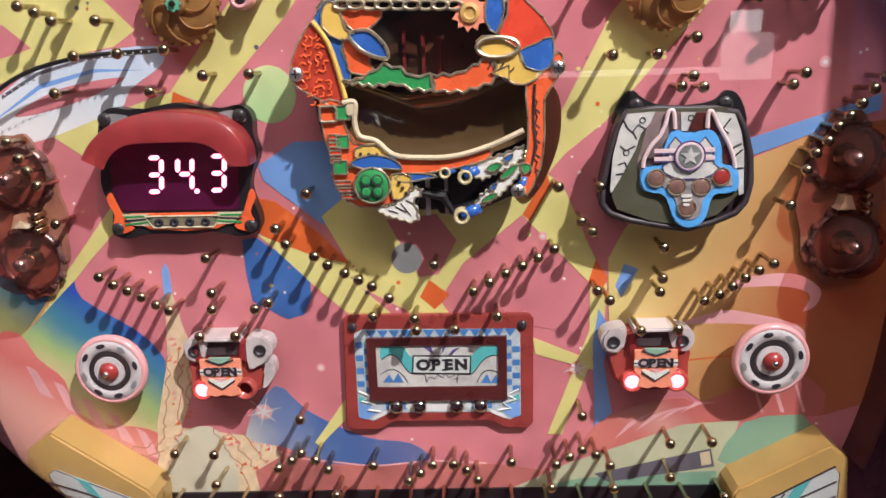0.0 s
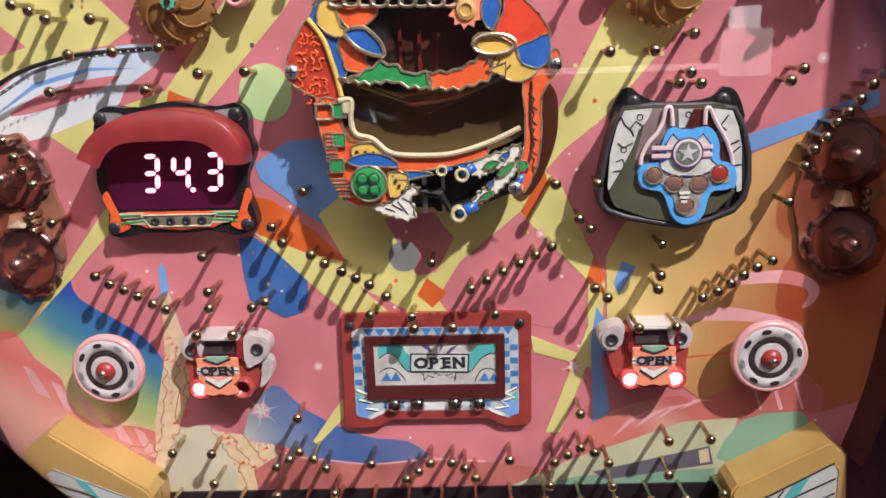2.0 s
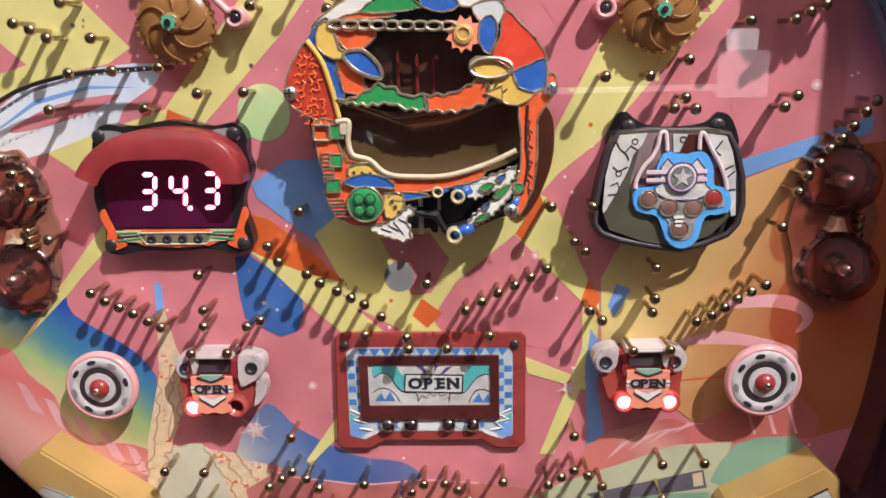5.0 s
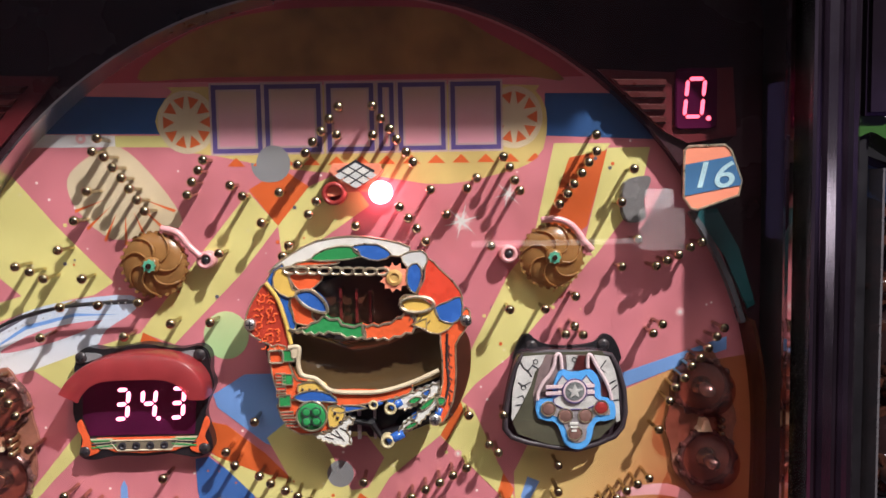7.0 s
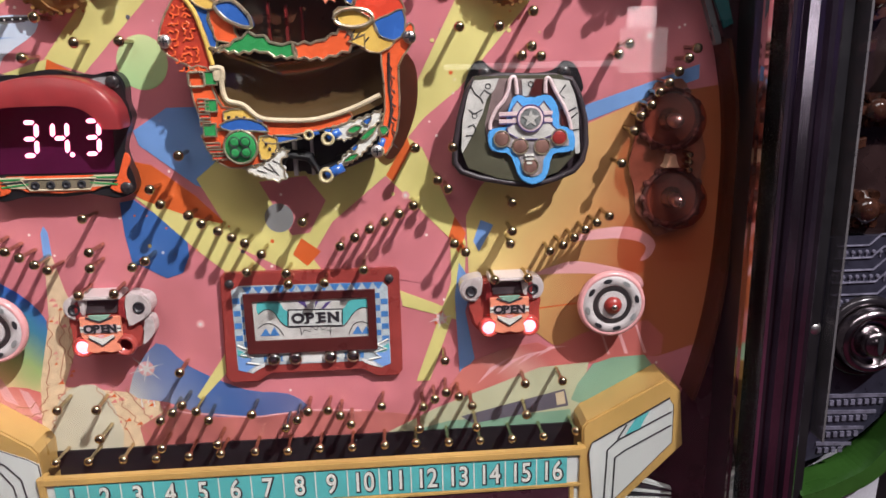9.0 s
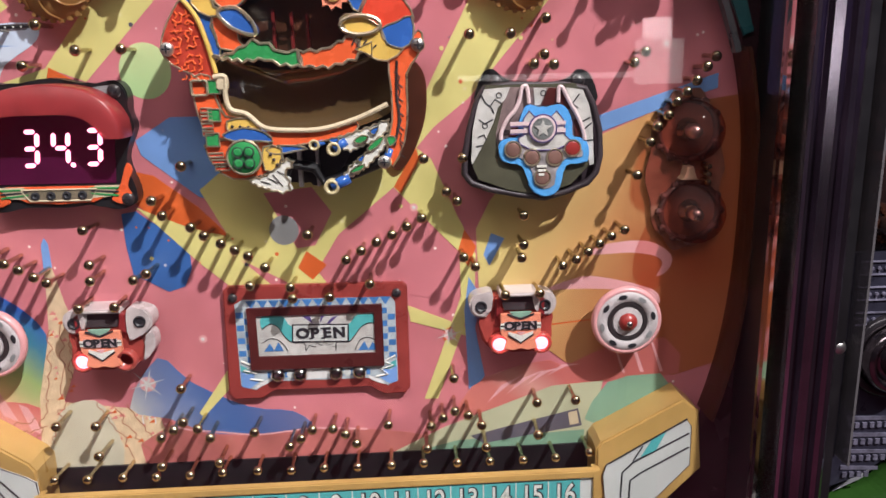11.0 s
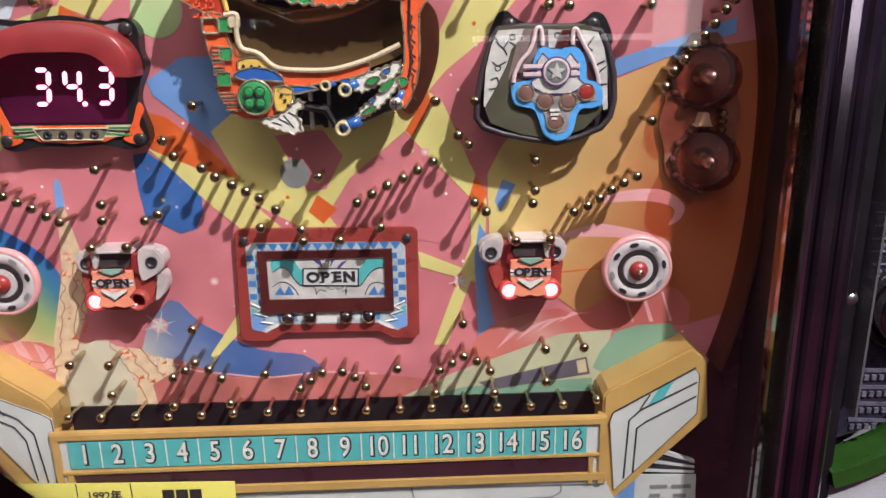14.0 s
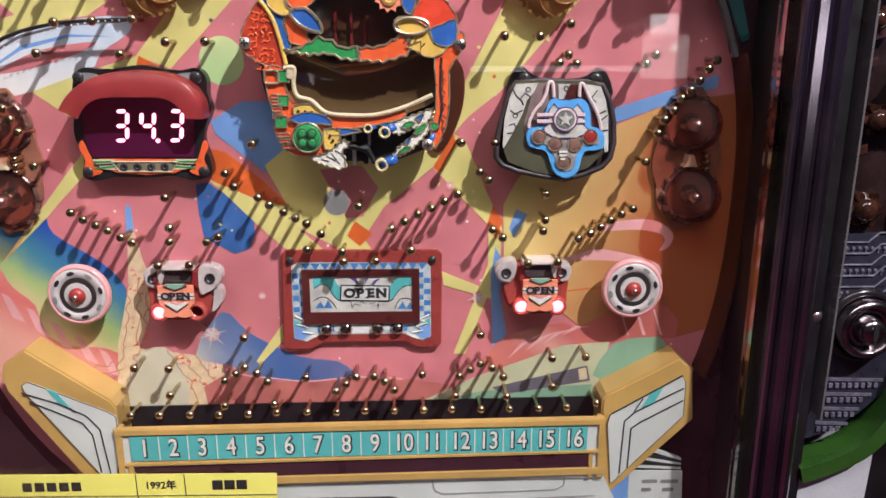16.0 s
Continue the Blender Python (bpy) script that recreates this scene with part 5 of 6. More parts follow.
for o in emb.children:
    if o.name.split(".")[0] not in ("flange", "shield"):
        o.location += Vector((-0.001, -0.004, 0.0005))
part("rim_wall", tube([(73, 50.8), (83.5, 51.9), (94.5, 51.4), (103.9, 51.3), (112.1, 49.7), (115.5, 43.2), (118, 34), (118.7, 23.6), (117.3, 16.9), (113.9, 12.7), (105.9, 9.5), (96.7, 7.1), (86.2, 8.7), (74.7, 11.1), (67.4, 13.8), (64.6, 17.5), (64.9, 25), (66.9, 35.3), (69.7, 45.1)], 1.3, 14.2, True, 8), surface("dull_plum_plastic", (0.035, 0.024, 0.03), 0.5, 0, 0.3, 60), emb, "dark plum rim", True)
part("core", prism([(72, 18), (76, 50), (108, 50), (113, 42), (114, 20), (106, 12), (96, 9), (84, 11.4)], 10.8, 14.7), BLACK, emb)
for x, z in ((78.4, 52.2), (111.6, 52.0)):
    screw(x, z, 2.4, emb, 2.8, DARK)


# ---- wheel ornaments ----
def wheel(x, z):
    w = thing("wheel_ornament", x, z, "white target wheel with a pink rim and red hub", "wheel ornament", "wheels beside the gate")
    part("stem", turned(x, z, [(5, 0), (5, 9), (0, 9)], 18), PEARL, w)
    part("rim", turned(x, z, [(10, 8), (14.2, 8), (15, 10), (14.6, 12), (13.4, 12.6), (12.6, 12)], 44), PINK_PLASTIC, w, "pink rim", True)
    part("face", turned(x, z, [(13.4, 11.6), (13, 12.3), (8.8, 12.8), (8.4, 11.6)], 44), PEARL, w, "white face ring", True)
    part("dark_ring", turned(x, z, [(8.6, 11.8), (8.3, 12.9), (6.7, 12.9), (6.4, 11.9)], 36), DARK, w)
    part("inner_ring", turned(x, z, [(6.6, 12), (6.2, 13), (4, 13.2), (3.6, 12.4)], 36), PEARL, w)
    part("hub", turned(x, z, [(4, 12), (3.9, 13.8), (3, 15), (1.4, 15.8), (0, 16)], 24), RED, w, "red domed hub", True)
    part("hub_pin", turned(x, z, [(1.3, 15.4), (1.2, 16.6), (0, 17)], 12), CHROME, w, "", True)
    for k in range(8):
        a = radians(45 * k + 12)
        cx, cz = x + 11 * math.cos(a), z + 11 * math.sin(a)
        pts = [(cx + u * math.cos(a) - v * math.sin(a), cz + u * math.sin(a) + v * math.cos(a)) for u, v in oval(0, 0, 0.95, 1.9, 12)]
        part("slot", prism(pts, 12.3, 12.85), (INK, GREY)[k % 3 == 1], w)
    return w


wheel(132.7, -47.5)
wheel(-133.2, -47.8)


# ---- open catch pockets ----
def pocket(x, z, side, lit, label):
    p = thing("catch_pocket", x, z - 14, label, "catch pocket", "pockets beside the gate")
    body = smoothed([(x - side * 11, z + 11), (x + side * 13, z + 11), (x + side * 17, z + 4), (x + side * 16, z - 8), (x + side * 8, z - 13), (x - side * 8, z - 13), (x - side * 13.5, z - 10), (x - side * 13, z + 2)], 3, True)
    part("body", prism(body, 0, 10, 1.2), POCKET_RED, p, "see-through red plastic body")
    for s, ex in ((side, 16.4), (-side, 10.4)):
        far = s == side
        lobe = [(x + s * (ex - 5), z + 13.4), (x + s * ex, z + 13.6), (x + s * (ex + 4.2), z + 11.4), (x + s * (ex + 4.8), z + 7), (x + s * (ex + 2.6), z + 3.6), (x + s * (ex - 1.4), z + 3.0), (x + s * (ex - 4), z + 6)]
        if far and side > 0:
            lobe[5:] = [(x + s * (ex - 2), z + 1), (x + s * (ex - 5.4), z - 0.4), (x + s * (ex - 5.6), z + 6)]
        ear = part("ear", prism(smoothed(lobe, 3, True), 3, 12, 1.0), EAR_WHITE, p, "white screw ear")
        part("screw_hole", turned(x + s * ex, z + 8, [(2.5, 12), (2.5, 12.5), (1.9, 12.6), (1.2, 12.1), (0, 12.1)], 16), INK, ear)
        if far and side > 0:
            part("white_flank", prism(smoothed([(x + s * 14.6, z + 1.6), (x + s * 20, z + 2.4), (x + s * 20.8, z - 4), (x + s * 16.4, z - 9.6), (x + s * 15.4, z - 8.6), (x + s * 17.2, z - 3)], 3, True), 3, 10, 0.8), EAR_WHITE, p, "curved white flank")
        part("lamp_tube", turned(x + s * 8.8, z - 8.8, [(4.6, 2), (4.6, 12.6), (3.9, 13.6), (3.1, 13.2), (2.7, 10), (0, 10)], 24), POCKET_RED, p, "red lamp tube", True)
        if lit(s):
            part("lit_lens", turned(x + s * 8.8, z - 8.8, [(3.0, 9.8), (3.0, 12.4), (2.0, 13.8), (0, 14.4)], 18), POCKET_LAMP, p, "lit red lamp lens", True)
    part("roof", prism([(x - 8.4, z + 13.6), (x + 8.4, z + 13.6), (x + 8.8, z + 12.0), (x - 8.8, z + 12.0)], 0, 13, 0.5), EAR_WHITE, p, "white roof")
    part("mouth", prism([(x - 8.2, z + 11.4), (x + 8.2, z + 11.4), (x + 6.6, z + 5.6), (x - 6.6, z + 5.6)], 9.8, 10.6), surface("dark_mouth_plastic", (0.055, 0.04, 0.045), 0.2), p, "dark pocket mouth")
    for s in (-1, 1):
        part("cheek", prism([(x + s * 8.4, z + 12), (x + s * 10.4, z + 11), (x + s * 10.4, z + 3), (x + s * 7.4, z + 5)], 9.6, 12.4, 0.4), RED_CLEAR, p, "red cheek")
    plate = part("sign_plate", prism([(x - 8.4, z + 4.8), (x - 5.2, z + 4.8), (x, z + 3.0), (x + 5.2, z + 4.8), (x + 8.4, z + 4.8), (x + 8.4, z - 4.0), (x + 5.6, z - 6.4), (x + 7.4, z - 10.4), (x + 3, z - 11.4), (x, z - 10.2), (x - 3, z - 11.4), (x - 7.4, z - 10.4), (x - 5.6, z - 6.4), (x - 8.4, z - 4.0)], 12, 13.6, 0.2), SALMON, p, "salmon pointed sign plate")
    part("green_chevron", prism([(x - 4.6, z + 5.6), (x + 4.6, z + 5.6), (x + 3.4, z + 4.4), (x, z + 3.2), (x - 3.4, z + 4.4)], 12.5, 13.9), surface("dull_mint_print", (0.22, 0.36, 0.28), 0.35), plate)
    part("black_chevron", tube([(x - 5.6, z + 4.8), (x, z + 2.6), (x + 5.6, z + 4.8)], 0.42, 13.7, n=5), INK, plate)
    part("sign_band", prism(rect(x - 8.5, z - 1.6, x + 8.5, z + 0.9), 13.4, 13.8), ENAMEL_WHITE, plate)
    part("sign_ground", prism(rect(x - 6.9, z - 2.1, x + 6.9, z + 1.5), 13.5, 13.95), surface("greyish_pink_print", (0.42, 0.32, 0.33), 0.35), plate)
    slab_open("lettering", x, z - 0.3, 3.5, 3.2, 14.0, plate)
    for s in (-1, 1):
        part("sign_rule", prism(rect(x + s * 7.7 - 0.9, z - 0.5, x + s * 7.7 + 0.9, z - 0.1), 13.7, 13.95), INK, plate)
    part("white_chevron", prism([(x - 5.2, z - 3.0), (x, z - 4.6), (x + 5.2, z - 3.0), (x + 5.2, z - 4.0), (x, z - 7.6), (x - 5.2, z - 4.0)], 13.5, 13.9), ENAMEL_WHITE, plate)
    part("black_chevron", tube([(x - 5.4, z - 4.2), (x, z - 7.9), (x + 5.4, z - 4.2)], 0.4, 13.8, n=5), INK, plate)
    part("pink_heart", prism([(x - 1.8, z - 3.0), (x + 1.8, z - 3.0), (x, z - 4.8)], 13.7, 14.0), PINK_PALE, plate)
    return p


POCKET_LAMP = glowing("lit_red_lens", (1.0, 0.17, 0.22), 6.0, (0.5, 0.05, 0.05))
pocket(87.2, -46.8, -1, lambda s: True, "red catch pocket with an open sign, both lamps lit")
pocket(-86.9, -48.0, 1, lambda s: s < 0, "red catch pocket with an open sign, one lamp lit")


# ---- amber windmills ----
def windmill(x, z, side):
    w = thing("windmill", x, z, "see-through amber windmill with curved ribs and a green hub", "windmill", "windmills on the board")
    part("bracket", tube(smoothed([(x - 5, z + 16.4), (x + 2, z + 16.8), (x + 9, z + 13.6), (x + 14, z + 7), (x + 18, z + 2.4)] if side < 0 else [(x + 4, z + 16), (x + 11, z + 14), (x + 16, z + 8), (x + 21, z + 3)], 5), 1.5, 8), PINK_PLASTIC, w, "pink bracket arm", True)
    lx = x + side * 19.5 if side < 0 else x + 22.5
    part("lug", turned(lx, z + 1.4, [(4, 0), (4, 7), (3.2, 8), (2.4, 7.6), (2, 6), (0, 6)], 20), PINK_PLASTIC, w, "pink screw lug", True)
    screw(lx, z + 1.4, 6, w, 1.8, DARK)
    part("disc", turned(x, z, [(3, 9.6), (8, 9.2), (13.2, 7.4), (14.2, 6), (14.2, 4.6), (8, 6.2), (3, 6.6)], 40), AMBER, w, "dished amber disc", True)
    for k in range(7):
        a = 2 * math.pi * k / 7 + 0.4
        pts = []
        for i in range(7):
            u = i / 6
            r, b = 3.2 + 10.6 * u, a + 0.85 * u * u
            pts.append((x + r * math.cos(b), z + r * math.sin(b), 10.6 - 3.0 * u * u))
        part("rib", tube(pts, 0.5, 9, n=6), AMBER, w, "", True)
    for k in range(26):
        a = 2 * math.pi * k / 26
        part("rim_tooth", prism([(x + r * math.cos(a + o), z + r * math.sin(a + o)) for r, o in ((13.4, -0.06), (15.0, -0.05), (15.0, 0.05), (13.4, 0.06))], 4.8, 7.0), AMBER, w)
    part("hub", turned(x, z, [(4.0, 6), (3.8, 11.6), (3, 12.6), (0, 12.6)], 20), AMBER, w, "", True)
    part("star_cap", prism(spiky(x, z, 3.0, 2.3, 8), 12.4, 13.6), surface("dull_green_plastic", (0.08, 0.30, 0.20), 0.3), w, "green toothed cap")
    part("axle", turned(x, z, [(1.2, 13.4), (1.2, 14.4), (0, 14.6)], 10), BRASS, w)
    return w


windmill(-89.2, 93.9, 1)
windmill(87.6, 93.7, -1)

# ---- top pocket with its lamp ----
top = thing("top_pocket", 1, 122, "salmon shield pocket with two lamp tubes, one lit", "pocket")
part("shield", prism([(-9, 137), (11, 136.6), (13, 133.6), (8, 128), (1, 125.6), (-6, 128), (-11, 133.4)], 0, 10, 0.6), SALMON, top, "salmon shield")
part("lattice_ground", prism([(-7.6, 133.4), (1, 138.2), (9.6, 133.4), (1, 125.8)], 9.4, 10.2), INK, top)
for i in range(3):
    for j in range(3):
        cx, cz = 1 + (i - j) * 3.3, 135.4 - (i + j) * 2.0
        part("diamond", prism([(cx - 2.7, cz), (cx, cz + 1.6), (cx + 2.7, cz), (cx, cz - 1.6)], 9.9, 10.6), (PALE, ENAMEL_WHITE)[(i + j) % 2], top)
part("saddle", prism(smoothed([(-9, 129), (11, 129), (14, 122), (2, 125), (-12, 122)], 3, True), 0, 8, 0.6), SALMON, top)
part("dark_tube", turned(-9, 123.7, [(5.2, 0), (5.2, 10), (4.4, 11), (3.4, 10.4), (3.0, 5), (0, 5)], 26), RED, top, "unlit red lamp tube", True)
part("lit_tube", turned(11.5, 123.8, [(5.2, 0), (5.2, 8), (5.0, 10), (3.6, 11.8), (0, 12.6)], 26), LAMP_ON, top, "lit red lamp", True)


# ---- domed lamps at the sides ----
def dome_lamp(x, z, side):
    l = thing("domed_lamp", x, z, "see-through rose domed lamp, switched off", "lamp", "domed lamps at the sides")
    part("base", turned(x, z, [(13.4, 0.2), (13.4, 3), (12.6, 4.4), (11.4, 4.4), (10.8, 2), (10.8, 0.2)], 32), ROSE_SILVER, l, "rose silvered round base", True)
    part("reflector", turned(x, z, [(5.4, 0.4), (5.0, 3), (3.6, 5.4), (3.0, 6.4), (0, 6.4)], 12), BRASS, l, "brass bulb seat")
    part("dome", turned(x, z, [(12.2, 4), (12.4, 9), (11.6, 13.6), (9, 17.8), (5, 20.4), (0, 21.2)], 32), ROSE_CLEAR, l, "see-through rose dome", True)
    part("bulb", turned(x, z, [(2.6, 6), (3.2, 10), (2.4, 13.4), (0, 14.6)], 16), CHROME, l, "", True)
    for k in range(12):
        a = 2 * math.pi * k / 12
        part("scallop", turned(x + 13 * math.cos(a), z + 13 * math.sin(a), [(1.8, 2.6), (1.5, 4.2), (0, 4.8)], 8), ROSE_SILVER, l)
    return l


for sx, cx in ((1, 157.5), (-1, -163)):
    dome_lamp(cx, 31.5, sx)
    dome_lamp(cx + (2.5 if sx > 0 else 0), -2.5, sx)
    m = thing("lamp_bridge", cx, 14, "small brass fitting between two domed lamps", "fitting", "fittings between lamps")
    part("block", prism([(cx - 3.4, 11.6), (cx + 3.4, 11.6), (cx + 2, 13), (cx + 1.3, 17), (cx - 1.3, 17), (cx - 2, 13)], 0, 9, 0.4), CREAM_PAINT, m, "cream bell-shaped fitting")
    for k in range(3):
        part("bead", turned(cx + 7.5, 10.5 + k * 3.2, [(1.4, 0), (1.4, 9), (1.0, 9.8), (0, 10)], 12), BRASS, m, "", True)
    part("scalloped_plate", prism([(cx + 16 * math.cos(a * math.pi / 24) * (1 + 0.05 * math.cos(a * 5)), 14.5 + 34 * math.sin(a * math.pi / 24) * (1 + 0.03 * math.cos(a * 5))) for a in range(48)], 0.6, 2.4), surface("russet_scalloped_plastic", (0.27, 0.11, 0.075), 0.15, 0, 0.4, 90, 0.1, 500, 0.4), m, "glossy russet scalloped plate")


# ---- number strip and lower panels ----
strip = thing("number_strip", 0, -145, "ochre tray front with turquoise number tiles", "number strip")
part("tray", prism([(-120, -116), (118, -113.4), (121.5, -145.5), (-118.5, -146)], 16.5, 19.6), PALE, strip, "pale tray front")
part("top_bar", prism([(-121, -114.2), (119, -112), (119, -115.6), (-121, -117.8)], 17.5, 21, 0.5), GOLD, strip, "ochre top bar")
part("middle_bar", prism([(-118, -132.6), (120, -129.4), (120, -131), (-118, -134.4)], 15, 21, 0.3), GOLD, strip)
part("slot", prism([(-113, -135.4), (113, -131.6), (113.4, -140.2), (-112, -143)], 15, 20.2), surface("dark_wine_slot", (0.04, 0.012, 0.02), 0.3), strip, "dark wine lamp slot")
part("lower_bar", prism([(-118, -142), (121, -139), (122, -143.2), (-118, -146.4)], 0, 21, 0.4), GOLD, strip, "ochre lower bar")
for x0, x1, top_z in ((-120.6, -117.4, -114), (-115.8, -113.2, -134), (113.4, 115.6, -131), (117.8, 120.8, -112)):
    part("upright", prism([(x0, top_z), (x1, top_z), (x1, -145), (x0, -145)], 15, 20.8, 0.3), GOLD, strip)
for k in range(16):
    x, z = -106.9 + k * 14.15, -124.9 + k * 0.115
    tile = part("number_tile", prism([(x - 6.9, z - 6.6), (x + 6.9, z - 6.5), (x + 6.9, z + 6.6), (x - 6.9, z + 6.5)], 19, 20.3), TURQ, strip)
    if k:
        part("tile_divider", prism(rect(x - 7.25, z - 6.5, x - 6.75, z + 6.5), 19, 20.5), ENAMEL_WHITE, tile)
    words("figure_shadow", str(k + 1), x + 0.3, z - 0.2, 13.4, 20.35, INK, tile, 0.75, 0.74, 0.1)
    words("figure", str(k + 1), x, z, 13.4, 20.6, ENAMEL_WHITE, tile, 0.12, 0.74, 0.1)

white = thing("lower_panel", 0, -230, "white lower panel with thin grey outlines", "panel")
part("sheet", prism([(-120, -146), (121, -143), (166, -240), (-170, -240)], -12, 18.6), PALE, white)
for pts in ([(34, -143), (36, -152), (40, -154), (98, -152.6), (102, -150), (102, -142)], [(-45, -160), (-40, -157.6), (40, -157), (46, -160), (48, -168)], [(60, -168), (64, -158), (118, -156.6)]):
    part("outline", tube(pts, 0.35, 18.7, n=5), GREY, white)
pill = rounded(-33, -168, 18.6, -155.4, 4.4)
part("badge_edge", tube(pill, 0.55, 18.7, True, 5), INK, white)
part("badge_edge", tube(rounded(-31.4, -166.6, 17, -156.8, 3.4), 0.25, 18.7, True, 5), INK, white)
words("lettering", "ARRANGE", -7.2, -161.6, 7.8, 18.75, INK, white, 0.3, 1.16)
part("blue_slash", prism([(76, -160), (91, -159.6), (80, -173), (64, -173)], 18.4, 18.8), surface("blue_slash_print", (0.03, 0.13, 0.34), 0.3), white)
part("dark_slash", prism([(84, -160.2), (93, -159.6), (82, -173), (72, -173)], 18.4, 18.95), INK, white)


def corner_panel(side):
    c = thing("corner_panel", side * 140, -150, "white corner panel in a thick ochre frame", "corner panel", "corner panels")
    f = lambda x, z: (x, z) if side > 0 else (-119.6 - (x - 119.6) * 1.15, -103.6 + (z + 103.6) * (1.2 if z > -103.6 else 0.98))
    outer = [f(119.6, -103.6), f(121.7, -100.6), f(156.7, -81.6), f(163.7, -87.5), f(166, -115), f(124, -158), f(119.6, -146)]
    inner = [f(122.6, -116), f(124, -111), f(158.3, -91), f(160.4, -94), f(160.6, -112.6), f(126, -150)]
    if side < 0:
        outer = [f(119.6, -103.6), f(121.7, -100.6)] + [(-159.6, -73.1), (-170.7, -80.5), (-172.2, -87), (-170.6, -94.7), (-138.6, -142.6)] + [f(119.6, -146)]
        inner = [(-120.1, -108.3), (-123.6, -105.8), (-159.8, -89.4), (-162.8, -91.4), (-161.2, -95.6), (-130.7, -139.7), (-122.4, -140.5), (-119.3, -121.2)]
    part("frame", prism(outer, -12, 17.6, 0.9), GOLD, c, "thick ochre frame")
    face = part("face", prism(inner, 17, 18.4), PALE, c, "white face with thin lines")
    slash = [f(143.6, -99.4), f(149.6, -96), f(145.4, -104.6), f(139, -107.6)]
    lines = [[f(125, -110.4), f(158.6, -90.6)], [f(159.6, -97.4), f(136, -110), f(131, -115), f(130, -144)], [f(159.8, -104), f(139, -115.6), f(134.6, -119), f(134, -141)], [f(135.6, -109.6), f(139.6, -102.6)]]
    if side < 0:
        slash = [(-151.2, -92.8), (-146.6, -94.9), (-141.2, -103.1), (-147, -99.7)]
        lines = [[(-163.3, -95), (-147.4, -100.6), (-134.1, -107.5), (-128.2, -114.9), (-125.6, -139.2)], [(-160.2, -99.8), (-148, -105.4), (-136.2, -111.4), (-132.1, -117.9), (-130, -138.5)], [(-141.2, -103.1), (-139.3, -105.6)]]
    part("turquoise_slash", prism(slash, 18.3, 18.7), TURQ, face)
    for pts in lines:
        part("line", tube(pts, 0.42, 18.4, n=5), INK, face)
    for pts in (inner,):
        part("inner_line", tube(pts, 0.3, 18.2, True, 5), DARK, face)
    return c


corner_panel(1)
corner_panel(-1)

label = thing("model_label", -112, -165, "yellow paper label on the lower panel", "label", d=20)
part("paper", prism([(-186, -139.6), (-42.8, -141.3), (-43.6, -175), (-187, -173)], 21.4, 21.8), LABEL_YELLOW, label)
for pts in ([(-186, -152), (-43.3, -153.3)], [(-112.3, -140.6), (-112.2, -152.6)], [(-88.6, -141), (-88.3, -152.8)], [(-176, -152.4), (-176, -172)], [(-153.6, -152.6), (-153.6, -172)], [(-132.6, -152.8), (-132.6, -172)], [(-112, -153), (-112, -172)]):
    part("rule", tube(pts, 0.28, 21.8, n=4), INK, label)
for k in range(5):
    part("writing_bar", prism(rect(-168 + k * 6.0, -149.2, -163.4 + k * 6.0, -144.4), 21.7, 22.0), INK, label)
words("year", "1992\u5e74", -100.4, -147.0, 5.4, 21.9, INK, label, 0.1, 0.95)
for text, x in (("1/144", -163), ("\u8cde\u7403", -144), ("ALL16", -122), ("2/3", -62)):
    words("small_print", text, x, -156.6, 4.0, 21.9, INK, label, 0.1)
for k in range(3):
    part("writing_bar", prism(rect(-75 + k * 6.0, -149.8, -69.8 + k * 6.0, -144.6), 21.7, 22.0), INK, label)
for k in range(6):
    part("writing_bar", prism(rect(-97 + k * 4.6, -158.4, -93.2 + k * 4.6, -154.8), 21.7, 22.0), INK, label)
label.location.z += 0.0026

card = thing("maker_card", 146, -165, "pale certificate card with printed bars", "card", d=10)
part("paper", prism([(127, -146), (165, -146.8), (167, -190), (124, -190)], 12, 12.6), PALE, card)
part("blue_edge", prism([(127, -146), (137, -146.2), (137, -190), (124, -190)], 12.4, 12.9), SKY, card)
for k, (x0, x1, z) in enumerate(((144, 152, -151.6), (154, 163, -151.8), (144, 149, -156.4), (155, 161, -156.6))):
    part("writing_bar", prism(rect(x0, z - 2, x1, z), 12.5, 12.8), GREY, card)
fan = thing("striped_trim", 150, -140, "black and white striped trim under the corner", "trim piece", d=10)
for k in range(5):
    part("stripe", prism([(146 - k * 4, -133 - k * 2.4), (164, -140 - k * 1.2), (164, -141.1 - k * 1.2), (144 - k * 4, -134.4 - k * 2.4)], 10, 12.2 + k * 0.1), (PALE, INK)[k % 2], fan)

# ---- upper right corner: ball counter, number badge ----
counter = thing("ball_counter", 150, 160, "lit red zero on a small dark counter", "counter", d=7)
part("panel", prism([(108, 176), (141, 174), (168, 176), (170, 146), (148, 143), (138, 148)], 6, 9), surface("dark_maroon_panel", (0.10, 0.012, 0.015), 0.3), counter, "dark red panel")
for k in range(4):
    part("ridge", prism([(114 + k * 5, 171.5 - k * 5.4), (138, 171 - k * 5.4), (138, 168 - k * 5.4), (117 + k * 5, 168.2 - k * 5.4)], 8.8, 11, 0.5), RED_DEEP, counter, "dark red plastic ridge")
part("window", prism(rounded(142, 149, 160.5, 175.5, 2), 8.8, 10.8, 0.4), SCREEN, counter, "dark counter window")
segments(150.4, 162.6, 7.6, 16.4, "0", 10.9, LED_RED, counter, 1.6, 0.1)
part("point", turned(156.6, 153.6, [(1.1, 10.9), (1.1, 11.2), (0, 11.3)], 10), LED_RED, counter)
twin = thing("ridged_side_panel", -150, 165, "red ridged panel in the upper corner", "side panel", d=7)
part("panel", prism([(-125, 176), (-186, 178), (-186, 140), (-152, 146)], 6, 9), surface("dark_maroon_panel", (0.10, 0.012, 0.015), 0.3), twin)
